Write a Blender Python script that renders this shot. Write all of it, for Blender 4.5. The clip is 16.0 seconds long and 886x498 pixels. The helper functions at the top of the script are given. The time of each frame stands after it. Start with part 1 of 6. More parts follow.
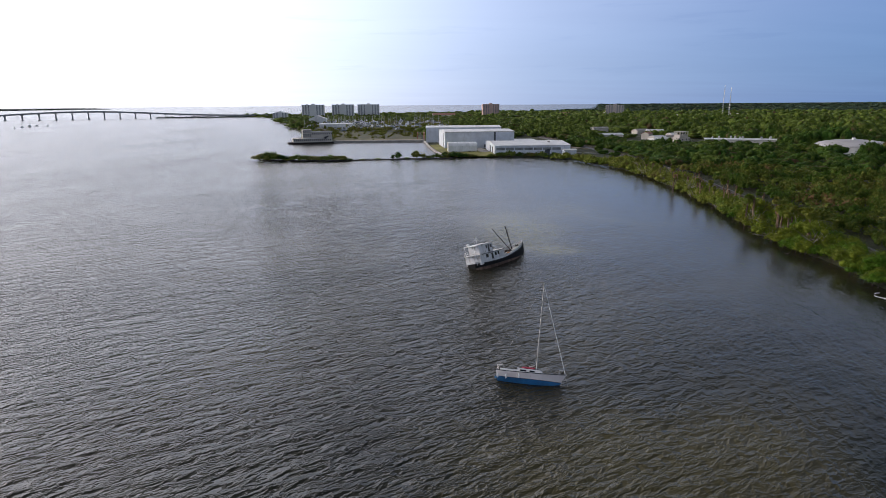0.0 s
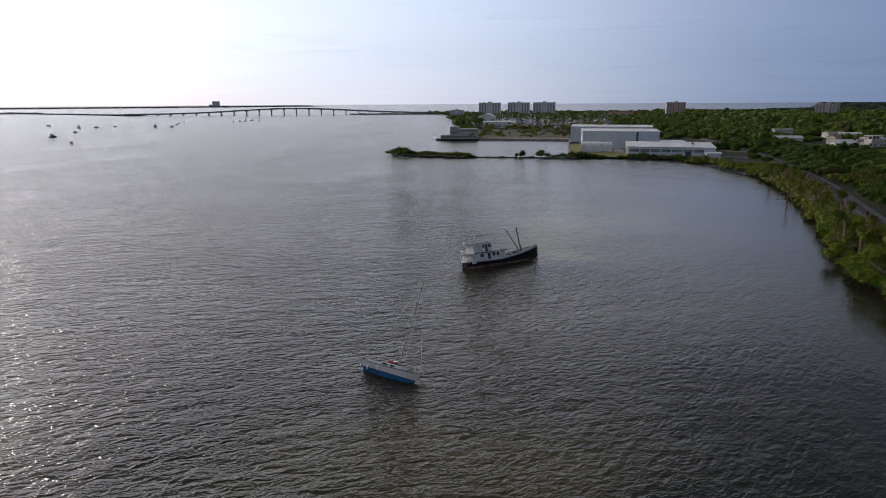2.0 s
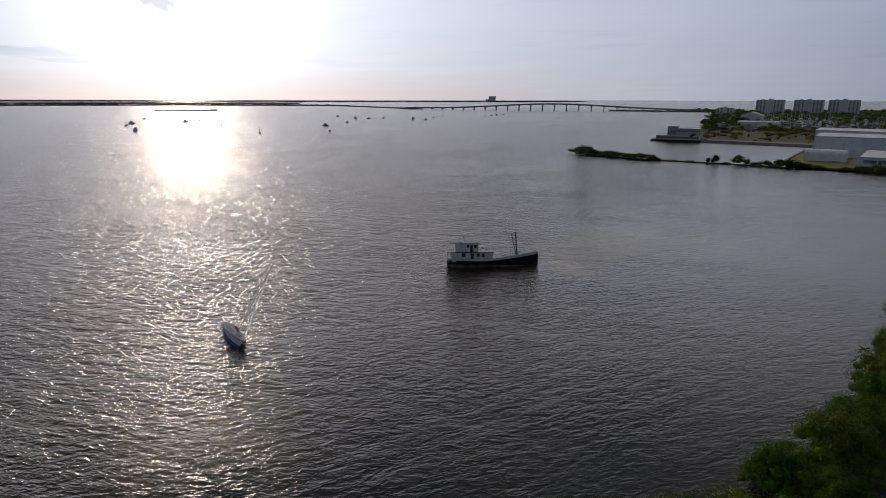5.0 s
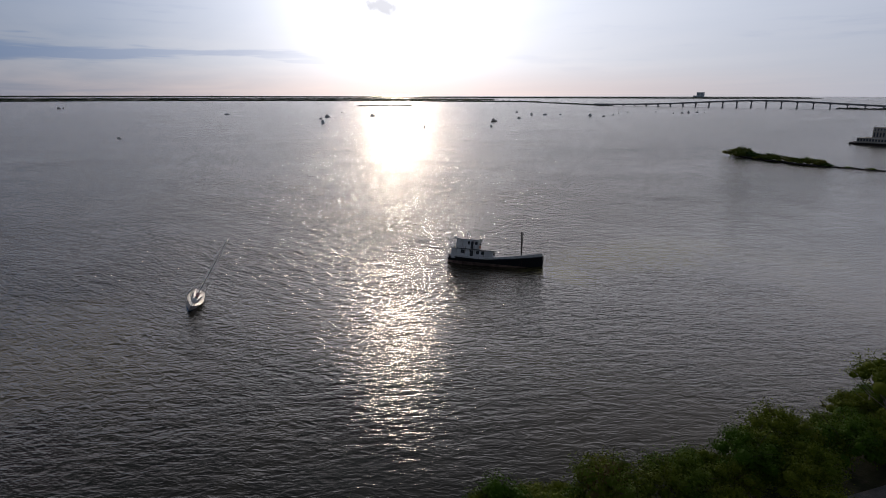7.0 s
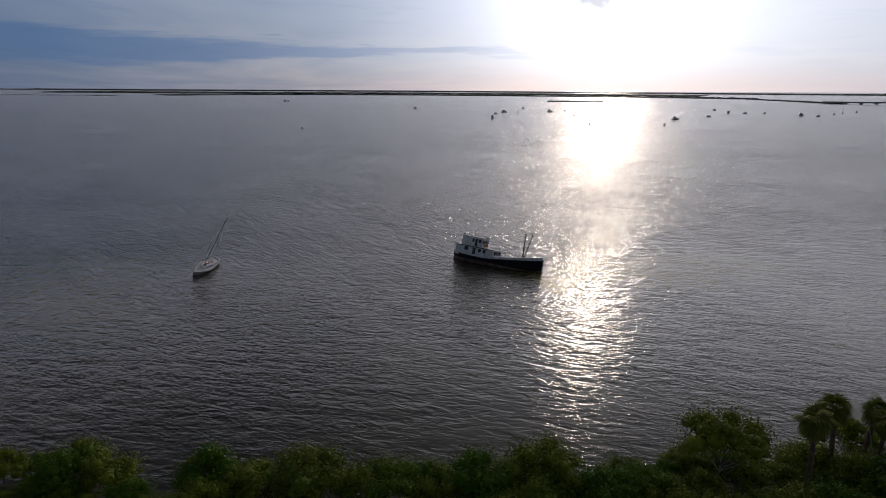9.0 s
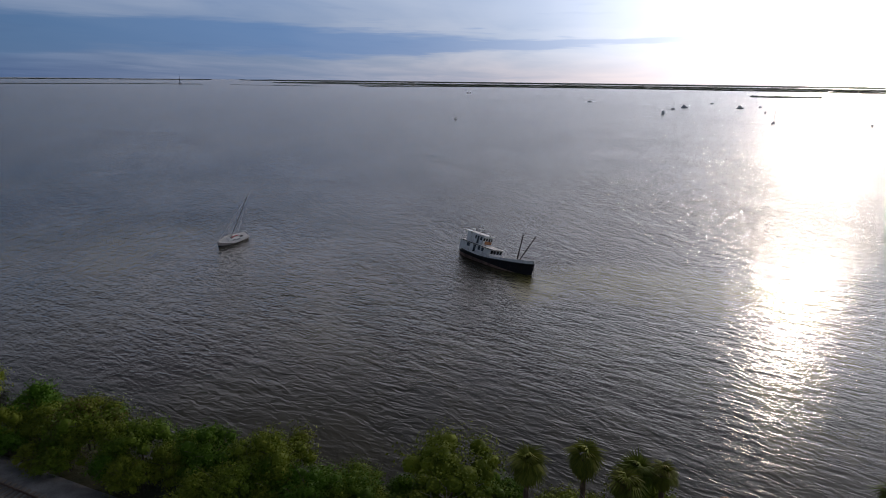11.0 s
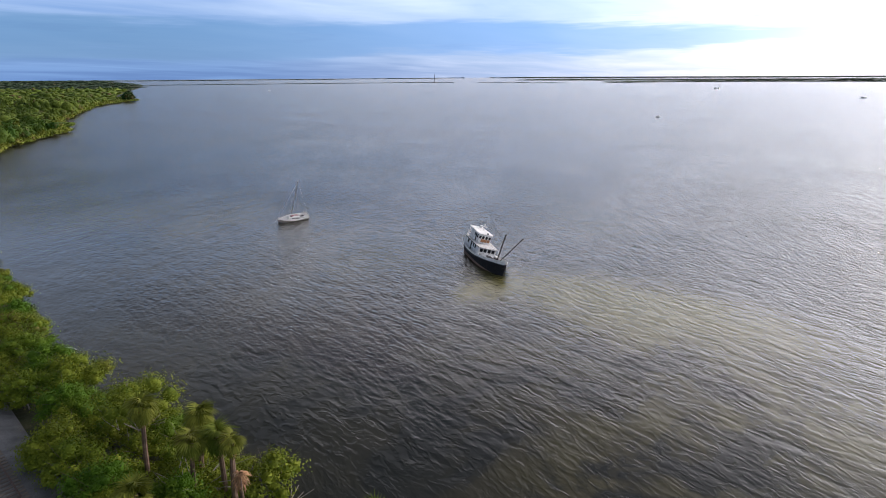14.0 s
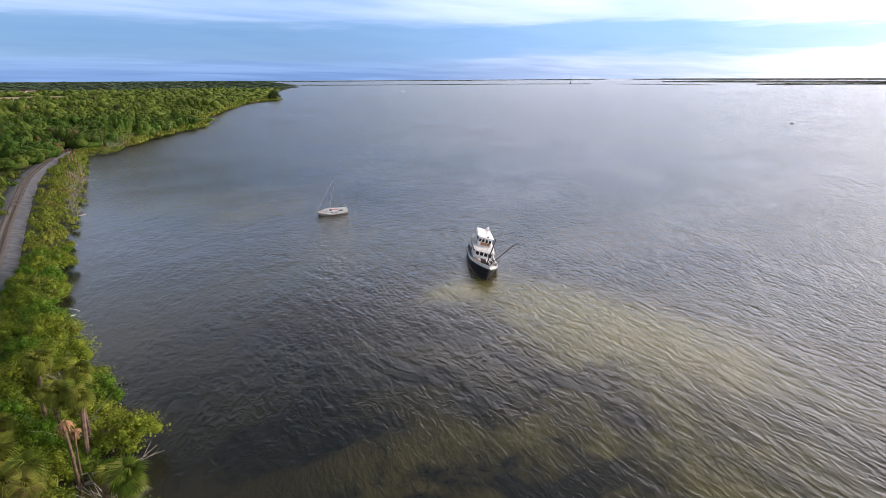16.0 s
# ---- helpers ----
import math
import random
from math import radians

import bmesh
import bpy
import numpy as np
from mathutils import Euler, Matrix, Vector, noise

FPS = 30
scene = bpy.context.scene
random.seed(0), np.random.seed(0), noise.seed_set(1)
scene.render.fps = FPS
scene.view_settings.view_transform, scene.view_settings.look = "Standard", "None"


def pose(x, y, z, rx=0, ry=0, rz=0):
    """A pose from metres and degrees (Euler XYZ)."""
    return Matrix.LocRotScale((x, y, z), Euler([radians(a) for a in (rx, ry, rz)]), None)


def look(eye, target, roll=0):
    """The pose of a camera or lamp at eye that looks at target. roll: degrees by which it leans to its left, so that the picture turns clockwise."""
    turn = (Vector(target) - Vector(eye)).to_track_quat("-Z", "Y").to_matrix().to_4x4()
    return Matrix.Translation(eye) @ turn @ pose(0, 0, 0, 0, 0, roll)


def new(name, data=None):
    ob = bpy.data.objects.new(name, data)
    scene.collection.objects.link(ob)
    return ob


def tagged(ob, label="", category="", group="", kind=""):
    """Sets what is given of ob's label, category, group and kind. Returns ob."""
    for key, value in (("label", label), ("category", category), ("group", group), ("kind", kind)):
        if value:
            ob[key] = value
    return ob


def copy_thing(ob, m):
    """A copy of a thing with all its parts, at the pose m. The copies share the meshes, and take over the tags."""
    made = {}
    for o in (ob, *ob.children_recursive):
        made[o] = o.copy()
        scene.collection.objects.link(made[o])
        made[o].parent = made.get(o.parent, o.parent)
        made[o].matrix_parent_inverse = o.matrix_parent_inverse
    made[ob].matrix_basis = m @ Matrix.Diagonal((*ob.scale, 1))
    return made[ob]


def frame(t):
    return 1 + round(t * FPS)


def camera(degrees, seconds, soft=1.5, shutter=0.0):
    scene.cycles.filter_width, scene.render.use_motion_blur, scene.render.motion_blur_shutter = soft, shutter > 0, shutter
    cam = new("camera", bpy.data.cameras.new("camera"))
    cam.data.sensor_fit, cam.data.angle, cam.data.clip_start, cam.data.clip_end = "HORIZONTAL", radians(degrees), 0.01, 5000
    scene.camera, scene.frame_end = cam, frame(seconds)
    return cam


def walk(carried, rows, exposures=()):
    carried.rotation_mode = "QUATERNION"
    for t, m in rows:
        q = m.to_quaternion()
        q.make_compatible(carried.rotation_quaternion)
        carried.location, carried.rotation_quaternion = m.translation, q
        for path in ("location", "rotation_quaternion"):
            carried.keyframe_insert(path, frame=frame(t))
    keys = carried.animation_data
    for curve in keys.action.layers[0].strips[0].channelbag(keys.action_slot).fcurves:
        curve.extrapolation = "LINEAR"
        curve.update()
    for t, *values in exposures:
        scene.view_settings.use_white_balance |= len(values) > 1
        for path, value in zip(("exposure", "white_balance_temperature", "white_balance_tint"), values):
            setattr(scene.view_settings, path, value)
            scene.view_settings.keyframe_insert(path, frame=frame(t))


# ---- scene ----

PATH = [
    (0, (-21.386, -120.52, 33.745), (-21.202, -118.589, 33.258), -0.4),
    (0.5, (-11.792, -120.722, 33.639), (-11.756, -118.782, 33.153), -0.2),
    (1, (-2.264, -120.825, 33.539), (-2.379, -118.889, 33.051), -0.2),
    (1.5, (7.168, -120.723, 33.426), (6.896, -118.803, 32.937), -0.1),
    (2, (16.885, -120.199, 33.681), (16.461, -118.307, 33.191), -0.3),
    (2.5, (26.543, -119.061, 33.957), (25.978, -117.207, 33.463), -0.3),
    (3, (36.112, -117.133, 34.269), (35.41, -115.328, 33.771), -0.0),
    (3.5, (45.383, -114.251, 34.511), (44.553, -112.502, 34.011), 0.1),
    (4, (54.122, -110.238, 34.704), (53.162, -108.556, 34.202), 0.2),
    (6.5, (89.4, -76.35, 34.096), (87.857, -75.184, 33.586), 0.0),
    (7, (95.343, -69.13, 34.05), (93.709, -68.099, 33.534), 0.1),
    (7.5, (100.442, -61.262, 34.064), (98.731, -60.366, 33.546), 0.1),
    (8, (104.809, -52.725, 34.215), (103.03, -51.978, 33.693), 0.2),
    (8.5, (108.381, -43.759, 34.32), (106.545, -43.166, 33.795), 0.3),
    (9, (111.153, -34.547, 34.356), (109.275, -34.111, 33.823), 0.3),
    (9.5, (112.919, -25.188, 34.407), (111.013, -24.915, 33.867), 0.3),
    (10, (113.504, -16.024, 34.471), (111.585, -15.905, 33.92), 0.5),
    (12.5, (110.049, 26.729, 34.883), (108.222, 26.14, 34.321), 0.0),
    (13, (108.161, 34.53, 34.932), (106.381, 33.814, 34.365), -0.3),
    (13.5, (105.46, 41.573, 35.004), (103.732, 40.742, 34.434), -0.4),
    (14, (102.482, 47.992, 35.073), (100.809, 47.058, 34.501), -0.4),
    (14.5, (99.274, 54.015, 35.106), (97.66, 52.981, 34.535), -0.4),
    (15, (95.885, 59.647, 35.131), (94.334, 58.517, 34.568), -0.4),
    (15.5, (92.321, 64.934, 35.192), (90.836, 63.719, 34.627), -0.3),
    (16, (88.674, 70, 35.241), (87.257, 68.707, 34.675), -0.3),
]
cam = camera(74.8, 16.0, soft=0.8)
walk(cam, [(t, look(eye, target, roll)) for t, eye, target, roll in PATH],
     [(0, 0.37, 5980, 13), (1, 0.06, 5930, 13), (2, -0.34, 5980, 13), (3, -0.60, 5980, 13), (3.5, -0.94, 5980, 14), (6.5, -1.10, 6030, 14), (9, -1.12, 5930, 14),
      (10, -0.98, 5830, 14), (12.5, 0.32, 5990, 13), (14, 0.82, 6080, 13), (16, 1.18, 6380, 14)])

# ---- light ----
SUN_YAW, SUN_ELEV = 62.0, 11.0          # degrees left of +y, degrees above the horizon
sun_way = Vector((-math.sin(radians(SUN_YAW)) * math.cos(radians(SUN_ELEV)),
                  math.cos(radians(SUN_YAW)) * math.cos(radians(SUN_ELEV)), math.sin(radians(SUN_ELEV))))
sun = new("sun", bpy.data.lights.new("sun", "SUN"))
sun.data.energy, sun.data.angle, sun.data.color = 1.0, radians(4.5), (1.0, 0.79, 0.56)
sun.matrix_basis = look(sun_way * 100, (0, 0, 0))


class Nodes:
    """Short hand for node trees."""

    def __init__(self, tree):
        self.tree = tree

    def add(self, kind, **inputs):
        n = self.tree.nodes.new(kind)
        for key, value in inputs.items():
            self.set(n, key, value)
        return n

    def set(self, n, key, value):
        name = key.replace("_", " ")
        sock = n.inputs[int(key[1:])] if key[0] == "i" and key[1:].isdigit() else n.inputs[name]
        if isinstance(value, bpy.types.NodeSocket):
            self.tree.links.new(value, sock)
        else:
            sock.default_value = value

    def math(self, op, a, b=0.0, clamp=False):
        n = self.add("ShaderNodeMath")
        n.operation, n.use_clamp = op, clamp
        self.set(n, "i0", a), self.set(n, "i1", b)
        return n.outputs[0]

    def vmath(self, op, a, b=(0, 0, 0)):
        n = self.add("ShaderNodeVectorMath")
        n.operation = op
        self.set(n, "i0", a), self.set(n, "i1", b)
        return n.outputs["Value"] if op in ("DOT_PRODUCT", "LENGTH") else n.outputs[0]

    def mix(self, fac, a, b, blend="MIX"):
        n = self.add("ShaderNodeMix")
        n.data_type, n.blend_type = "RGBA", blend
        self.set(n, "i0", fac)
        for sock, v in ((n.inputs[6], a), (n.inputs[7], b)):
            if isinstance(v, bpy.types.NodeSocket):
                self.tree.links.new(v, sock)
            else:
                sock.default_value = (*v, 1)
        return n.outputs[2]

    def ramp(self, fac, lo, hi, a=0.0, b=1.0):
        n = self.add("ShaderNodeMapRange", Value=fac)
        n.interpolation_type = "SMOOTHSTEP"
        for k, v in zip((1, 2, 3, 4), (lo, hi, a, b)):
            n.inputs[k].default_value = v
        return n.outputs[0]

    def noise(self, vec, scale, detail=3.0, rough=0.55, dist=0.0):
        n = self.add("ShaderNodeTexNoise", Vector=vec, Scale=scale, Detail=detail, Roughness=rough, Distortion=dist)
        return n.outputs[0]

    def mapping(self, vec, rot=0.0, scale=(1, 1, 1), loc=(0, 0, 0)):
        n = self.add("ShaderNodeMapping", Vector=vec, Rotation=(0, 0, radians(rot)), Scale=scale, Location=loc)
        return n.outputs[0]


world = bpy.data.worlds.new("sky")
scene.world = world
world.use_nodes = True
world.node_tree.nodes.clear()
w = Nodes(world.node_tree)
way = w.add("ShaderNodeTexCoord").outputs["Generated"]
sky = w.add("ShaderNodeTexSky")
sky.sky_type, sky.sun_disc = "NISHITA", False
sky.sun_elevation, sky.sun_rotation = radians(SUN_ELEV), radians(360 - SUN_YAW)
sky.air_density, sky.dust_density, sky.ozone_density = 1.0, 0.3, 2.0
sep = w.add("ShaderNodeSeparateXYZ", Vector=way)
up = w.math("MAXIMUM", sep.outputs[2], 0.0)
deck = w.vmath("SCALE", way)
deck.node.inputs["Scale"].default_value = 1.0
w.tree.links.new(w.math("DIVIDE", 1.0, w.math("ADD", up, 0.045)), deck.node.inputs["Scale"])
flat = w.mapping(deck, rot=35, scale=(0.45, 1.0, 0.0))
streaks = w.noise(w.mapping(way, scale=(1.6, 1.6, 26.0)), 1.0, 4.0, 0.55, 0.5)
n1 = w.noise(flat, 0.6, 5.0, 0.5, 0.6)
n2 = w.noise(flat, 0.2, 3.0, 0.5)
towards = w.vmath("DOT_PRODUCT", way, tuple(sun_way))
glow = w.math("POWER", w.math("MAXIMUM", towards, 0.0), 14.0)
core = w.math("POWER", w.math("MAXIMUM", towards, 0.0), 90.0)
side = w.ramp(towards, 0.20, 0.98)
azimuth = w.math("ARCTAN2", w.math("MULTIPLY", sep.outputs[0], -1.0), sep.outputs[1])
layer = w.ramp(w.math("ADD", w.math("ADD", w.math("MULTIPLY", n1, 0.35), w.math("MULTIPLY", n2, 0.35)), w.math("MULTIPLY", streaks, 0.10)), 0.26, 0.60)
layer = w.math("ADD", w.math("MULTIPLY", w.math("SUBTRACT", layer, 0.5), w.ramp(sep.outputs[1], -0.1, 0.6, 1.0, 0.3)), 0.5)
# high thin cloud, whiter overhead, with bluer gaps; a blue-grey haze bank low down away from the sun
lift = w.ramp(up, 0.0, 0.16)
south = w.ramp(sep.outputs[1], 0.2, -0.5)
gap = w.mix(lift, (0.050, 0.130, 0.31), w.mix(south, (0.07, 0.15, 0.34), (0.14, 0.245, 0.46)))
thin = w.mix(lift, (0.115, 0.235, 0.45), w.mix(south, (0.19, 0.29, 0.50), (0.58, 0.63, 0.70)))
away = w.mix(layer, gap, thin)
# fill: the unseen sky opposite the sun is brightened to lift shaded faces
away = w.mix(w.ramp(w.vmath("DOT_PRODUCT", way, (0.91, -0.41, 0.0)), 0.42, 0.92), away, (0.30, 0.30, 0.33))
near_gap = w.mix(lift, (0.41, 0.52, 0.69), (0.46, 0.59, 0.82))
near_thin = w.mix(lift, (0.92, 0.86, 0.87), (0.87, 0.93, 1.02))
facing = w.mix(layer, near_gap, near_thin)
veil = w.mix(w.math("MULTIPLY", side, w.ramp(azimuth, 1.25, 1.75, 1.0, 0.8)), away, facing)
# a long blue-grey bar of cloud low over the western shore, and one small dark puff
ragged_edge = w.math("MULTIPLY", w.math("SUBTRACT", w.noise(w.mapping(way, scale=(3.0, 3.0, 40.0)), 1.0, 4.0, 0.6), 0.5), 0.085)
from_mid = w.math("ABSOLUTE", w.math("ADD", w.math("SUBTRACT", sep.outputs[2], 0.056), ragged_edge))
half = w.ramp(azimuth, 1.05, 2.4, 0.006, 0.034)
bar_cloud = w.math("MULTIPLY", w.ramp(w.math("DIVIDE", from_mid, half), 0.5, 1.2, 1.0, 0.0), w.ramp(azimuth, 1.0, 1.4))
veil = w.mix(w.math("MULTIPLY", bar_cloud, 0.82), veil, w.mix(w.ramp(azimuth, 1.7, 2.6), (0.15, 0.30, 0.60), (0.075, 0.17, 0.32)))
puff_way = (-math.sin(radians(63.5)) * 0.991, math.cos(radians(63.5)) * 0.991, 0.136)
puff_far = w.vmath("LENGTH", w.vmath("MULTIPLY", w.vmath("SUBTRACT", way, puff_way), (1.0, 1.0, 2.6)))
puff = w.ramp(w.math("ADD", puff_far, w.math("MULTIPLY", w.math("SUBTRACT", w.noise(way, 30.0, 4.0, 0.6), 0.5), 0.10)), 0.010, 0.042, 0.6, 0.0)
bank = w.math("POWER", w.math("MAXIMUM", w.vmath("DOT_PRODUCT", way, (-0.40, 0.88, 0.25)), 0.0), 3.1)
# above the bright haze the cloud sheet is grey, brighter on the sun's side and darkest overhead
sunward = w.ramp(towards, 0.05, 1.0)
veil = w.mix(w.ramp(up, 0.15, 0.27, 0.0, 0.9), veil, w.mix(sunward, (0.36, 0.39, 0.45), (2.9, 2.65, 2.55)))
veil = w.mix(w.ramp(up, 0.30, 0.54, 0.0, 0.96), veil, w.mix(sunward, (0.050, 0.058, 0.070), (0.25, 0.23, 0.22)))
flare = w.math("ADD", w.math("ADD", w.math("MULTIPLY", glow, 1.5), w.math("MULTIPLY", core, 1.7)), w.math("MULTIPLY", bank, 0.58))
beam = w.vmath("SCALE", (1.0, 0.95, 0.88))
w.tree.links.new(flare, beam.node.inputs["Scale"])
veil = w.vmath("ADD", veil, beam)
veil = w.mix(puff, veil, (0.50, 0.50, 0.56))
# a rosy band low under the sun, and wisps of darker cloud
rose = w.math("MULTIPLY", w.ramp(up, 0.0, 0.055, 0.5, 0.0), w.ramp(towards, 0.70, 0.97))
veil = w.mix(rose, veil, (0.86, 0.70, 0.66), "MULTIPLY")
wisp = w.math("MULTIPLY", w.ramp(w.noise(w.mapping(way, scale=(5.0, 5.0, 60.0)), 1.0, 4.0, 0.6), 0.56, 0.70), w.ramp(up, 0.02, 0.05))
veil = w.mix(w.math("MULTIPLY", wisp, 0.35), veil, (0.80, 0.83, 0.90), "MULTIPLY")
veil = w.vmath("SCALE", veil)
veil.node.inputs["Scale"].default_value = 10.0
both = w.mix(0.88, sky.outputs[0], veil)
back = w.add("ShaderNodeBackground", Color=both, Strength=0.1)
w.tree.links.new(back.outputs[0], w.add("ShaderNodeOutputWorld").inputs[0])


# ---- materials ----
def material(name, build):
    m = bpy.data.materials.new(name)
    m.use_nodes = True
    n = Nodes(m.node_tree)
    m.node_tree.nodes.clear()
    shader = n.add("ShaderNodeBsdfPrincipled")
    out = n.add("ShaderNodeOutputMaterial")
    m.node_tree.links.new(shader.outputs[0], out.inputs[0])
    place = n.add("ShaderNodeTexCoord").outputs["Object"]
    build(n, shader, place)
    return m


def bump(n, shader, height, strength, distance):
    b = n.add("ShaderNodeBump", Height=height, Strength=strength, Distance=distance)
    n.set(shader, "Normal", b.outputs[0])


def plain(name, colour, rough=0.6, metal=0.0, vary=0.12, scale=1.5, stain=None, stain_amount=0.35, relief=0.003):
    """Paint, metal or stone: two scales of variation, stains of their own colour and a fine relief."""
    def build(n, s, p):
        big, fine = n.noise(p, scale * 0.35, 4.0), n.noise(p, scale * 6, 4.0, 0.65)
        dark = tuple(c * (1 - 2.2 * vary) for c in colour)
        light = tuple(min(1, c * (1 + vary)) for c in colour)
        c = n.mix(n.ramp(big, 0.3, 0.7), dark, light)
        c = n.mix(n.math("MULTIPLY", n.ramp(fine, 0.35, 0.75), vary), c, tuple(v * 0.5 for v in colour))
        if stain:
            run = n.noise(n.mapping(p, scale=(1, 1, 0.22)), scale * 1.7, 5.0, 0.65)
            c = n.mix(n.ramp(run, 0.62 - 0.3 * stain_amount, 0.80 - 0.2 * stain_amount), c, stain)
        n.set(s, "Base Color", c)
        n.set(s, "Roughness", n.ramp(fine, 0.2, 0.8, max(0.05, rough - 0.12), min(1, rough + 0.12)))
        n.set(s, "Metallic", metal)
        bump(n, s, fine, 0.4, relief)
    return material(name, build)


def leafy(name, colour, alt, dry=(0.16, 0.11, 0.04), dry_amount=0.12, clumped=False):
    """Leaves: each tree its own green, each clump a little off it."""
    def build(n, s, p):
        ob = n.add("ShaderNodeObjectInfo").outputs["Random"]
        isle = n.add("ShaderNodeNewGeometry").outputs["Random Per Island"]
        world_p = n.add("ShaderNodeNewGeometry").outputs["Position"]
        patch = n.noise(world_p, 0.035, 3.0)
        tree = n.noise(world_p, 0.16, 1.0)
        c = n.mix(n.ramp(n.math("ADD", n.math("ADD", n.math("MULTIPLY", ob, 0.65), n.math("MULTIPLY", patch, 0.5)), n.math("MULTIPLY", tree, 0.5)), 0.55, 0.92), colour, alt)
        c = n.mix(n.ramp(isle, 0.0, 1.0, 0.0, 0.6), c, tuple(v * 0.5 for v in colour))
        c = n.mix(n.math("MULTIPLY", n.ramp(n.noise(world_p, 0.075, 4.0, 0.6), 0.52, 0.68), n.ramp(isle, 0.55 - dry_amount, 0.9)), c, dry)
        n.set(s, "Base Color", c)
        n.set(s, "Roughness", 0.7)
        if clumped:
            bump(n, s, n.noise(world_p, 1.1, 5.0, 0.72), 1.0, 1.3)
        n.set(s, "Specular IOR Level", 0.12)
        lit = n.add("ShaderNodeBsdfTranslucent", Color=n.mix(1.0, c, (1.0, 1.0, 0.5), "MULTIPLY"))
        both = n.add("ShaderNodeMixShader", i0=0.15)
        out = [x for x in n.tree.nodes if x.bl_idname == "ShaderNodeOutputMaterial"][0]
        n.tree.links.new(s.outputs[0], both.inputs[1])
        n.tree.links.new(lit.outputs[0], both.inputs[2])
        n.tree.links.new(both.outputs[0], out.inputs[0])
    return material(name, build)


def build_water(n, s, p):
    def waves(turn, scale, detail, rough, longer, dist=0.3):
        """Ripples with crests along the given bearing, longer than they are wide."""
        return n.noise(n.mapping(n.mapping(p, rot=-turn), scale=(longer, 1.0, 1.0)), scale, detail, rough, dist)

    def crest(v):
        return n.math("SUBTRACT", 1.0, n.math("ABSOLUTE", n.math("SUBTRACT", n.math("MULTIPLY", v, 2.0), 1.0)))
    spot = n.add("ShaderNodeSeparateXYZ", Vector=p)
    sx, sy = spot.outputs[0], spot.outputs[1]
    # the waves swing round as they run into the bay
    bend = n.ramp(n.math("ADD", n.math("ADD", sx, n.math("MULTIPLY", sy, 0.3)), n.math("MULTIPLY", n.noise(p, 0.02, 2.0), 40.0)), -30, 78)

    def swung(a, b, *rest):
        m = n.add("ShaderNodeMix", i0=bend)
        n.set(m, "i2", waves(a, *rest)), n.set(m, "i3", waves(b, *rest))
        return m.outputs[0]
    roll = swung(20, 68, 0.47, 2.0, 0.5, 0.36, 0.3)
    chop = swung(27, 60, 0.82, 3.0, 0.56, 0.44, 0.25)
    cross, fine = waves(84, 1.9, 3.0, 0.6, 0.5), waves(35, 5.0, 4.0, 0.7, 0.6)
    streak = waves(80, 0.03, 3.0, 0.55, 0.14, 0.6)
    gust = n.noise(n.mapping(n.mapping(p, rot=-20), scale=(0.5, 1.0, 1.0)), 0.045, 4.0, 0.6, 0.5)
    # calmer in the lee of the shores
    cove = n.math("MULTIPLY", n.ramp(sy, 90, 210), n.ramp(sx, -160, -60))
    lee = n.math("MULTIPLY", n.ramp(sx, -35, 50, 1.25, 0.29), n.math("SUBTRACT", 1.0, n.math("MULTIPLY", cove, 0.35)))
    lee = n.math("MULTIPLY", lee, n.math("SUBTRACT", 1.0, n.math("MULTIPLY", n.math("MULTIPLY", n.ramp(sy, 5, 60), n.ramp(sx, -40, 20)), 0.38)))
    lee = n.math("MULTIPLY", lee, n.ramp(sx, 38, 72, 1.0, 0.5))
    lee = n.math("MULTIPLY", lee, n.ramp(gust, 0.32, 0.68, 0.72, 1.2))
    h = n.math("ADD", n.math("MULTIPLY", roll, 0.55), n.math("MULTIPLY", n.math("POWER", crest(chop), 2.2), 0.25))
    h = n.math("ADD", h, n.math("MULTIPLY", cross, 0.075))
    h = n.math("ADD", n.math("MULTIPLY", h, lee), n.math("MULTIPLY", fine, 0.015))
    far = n.vmath("LENGTH", n.vmath("SUBTRACT", p, (15, -35, 0)))
    h = n.math("ADD", h, n.math("MULTIPLY", n.math("MULTIPLY", waves(24, 0.21, 3.0, 0.6, 0.42), n.ramp(far, 90, 320)), 0.9))          # longer waves on the open water
    b = n.add("ShaderNodeBump", Height=h, Strength=1.0, Distance=1.0)
    n.set(s, "Normal", b.outputs[0])
    # murky water over a shallow bed: sand shows in some places, weed in others
    bed = n.noise(p, 0.018, 4.0, 0.55, 0.5)
    c = n.mix(n.ramp(bed, 0.36, 0.66), (0.018, 0.019, 0.014), (0.040, 0.036, 0.019))

    def patch(x, y, rx, ry, turn, ragged=0.55):
        q = n.vmath("SUBTRACT", p, (x, y, 0))
        m = n.add("ShaderNodeVectorRotate", Vector=q, Angle=radians(turn))
        q = n.vmath("MULTIPLY", m.outputs[0], (1 / rx, 1 / ry, 0))
        d = n.math("ADD", n.vmath("LENGTH", q), n.math("MULTIPLY", n.math("SUBTRACT", n.noise(p, 0.09, 4.0, 0.6), 0.5), 2 * ragged))
        return n.ramp(d, 0.25, 1.15, 1.0, 0.0)
    sand = (0.165, 0.150, 0.046)
    blot = n.ramp(n.noise(p, 0.16, 5.0, 0.65, 0.4), 0.36, 0.58, 0.25, 1.0)
    c = n.mix(n.math("MULTIPLY", patch(14, 34, 15, 34, 4, 0.45), 0.82), c, sand)
    c = n.mix(n.math("MULTIPLY", patch(17, 9, 9, 6, 0), 0.75), c, sand)
    c = n.mix(n.math("MULTIPLY", n.math("MULTIPLY", patch(36, 56, 15, 22, 20), blot), 0.45), c, sand)
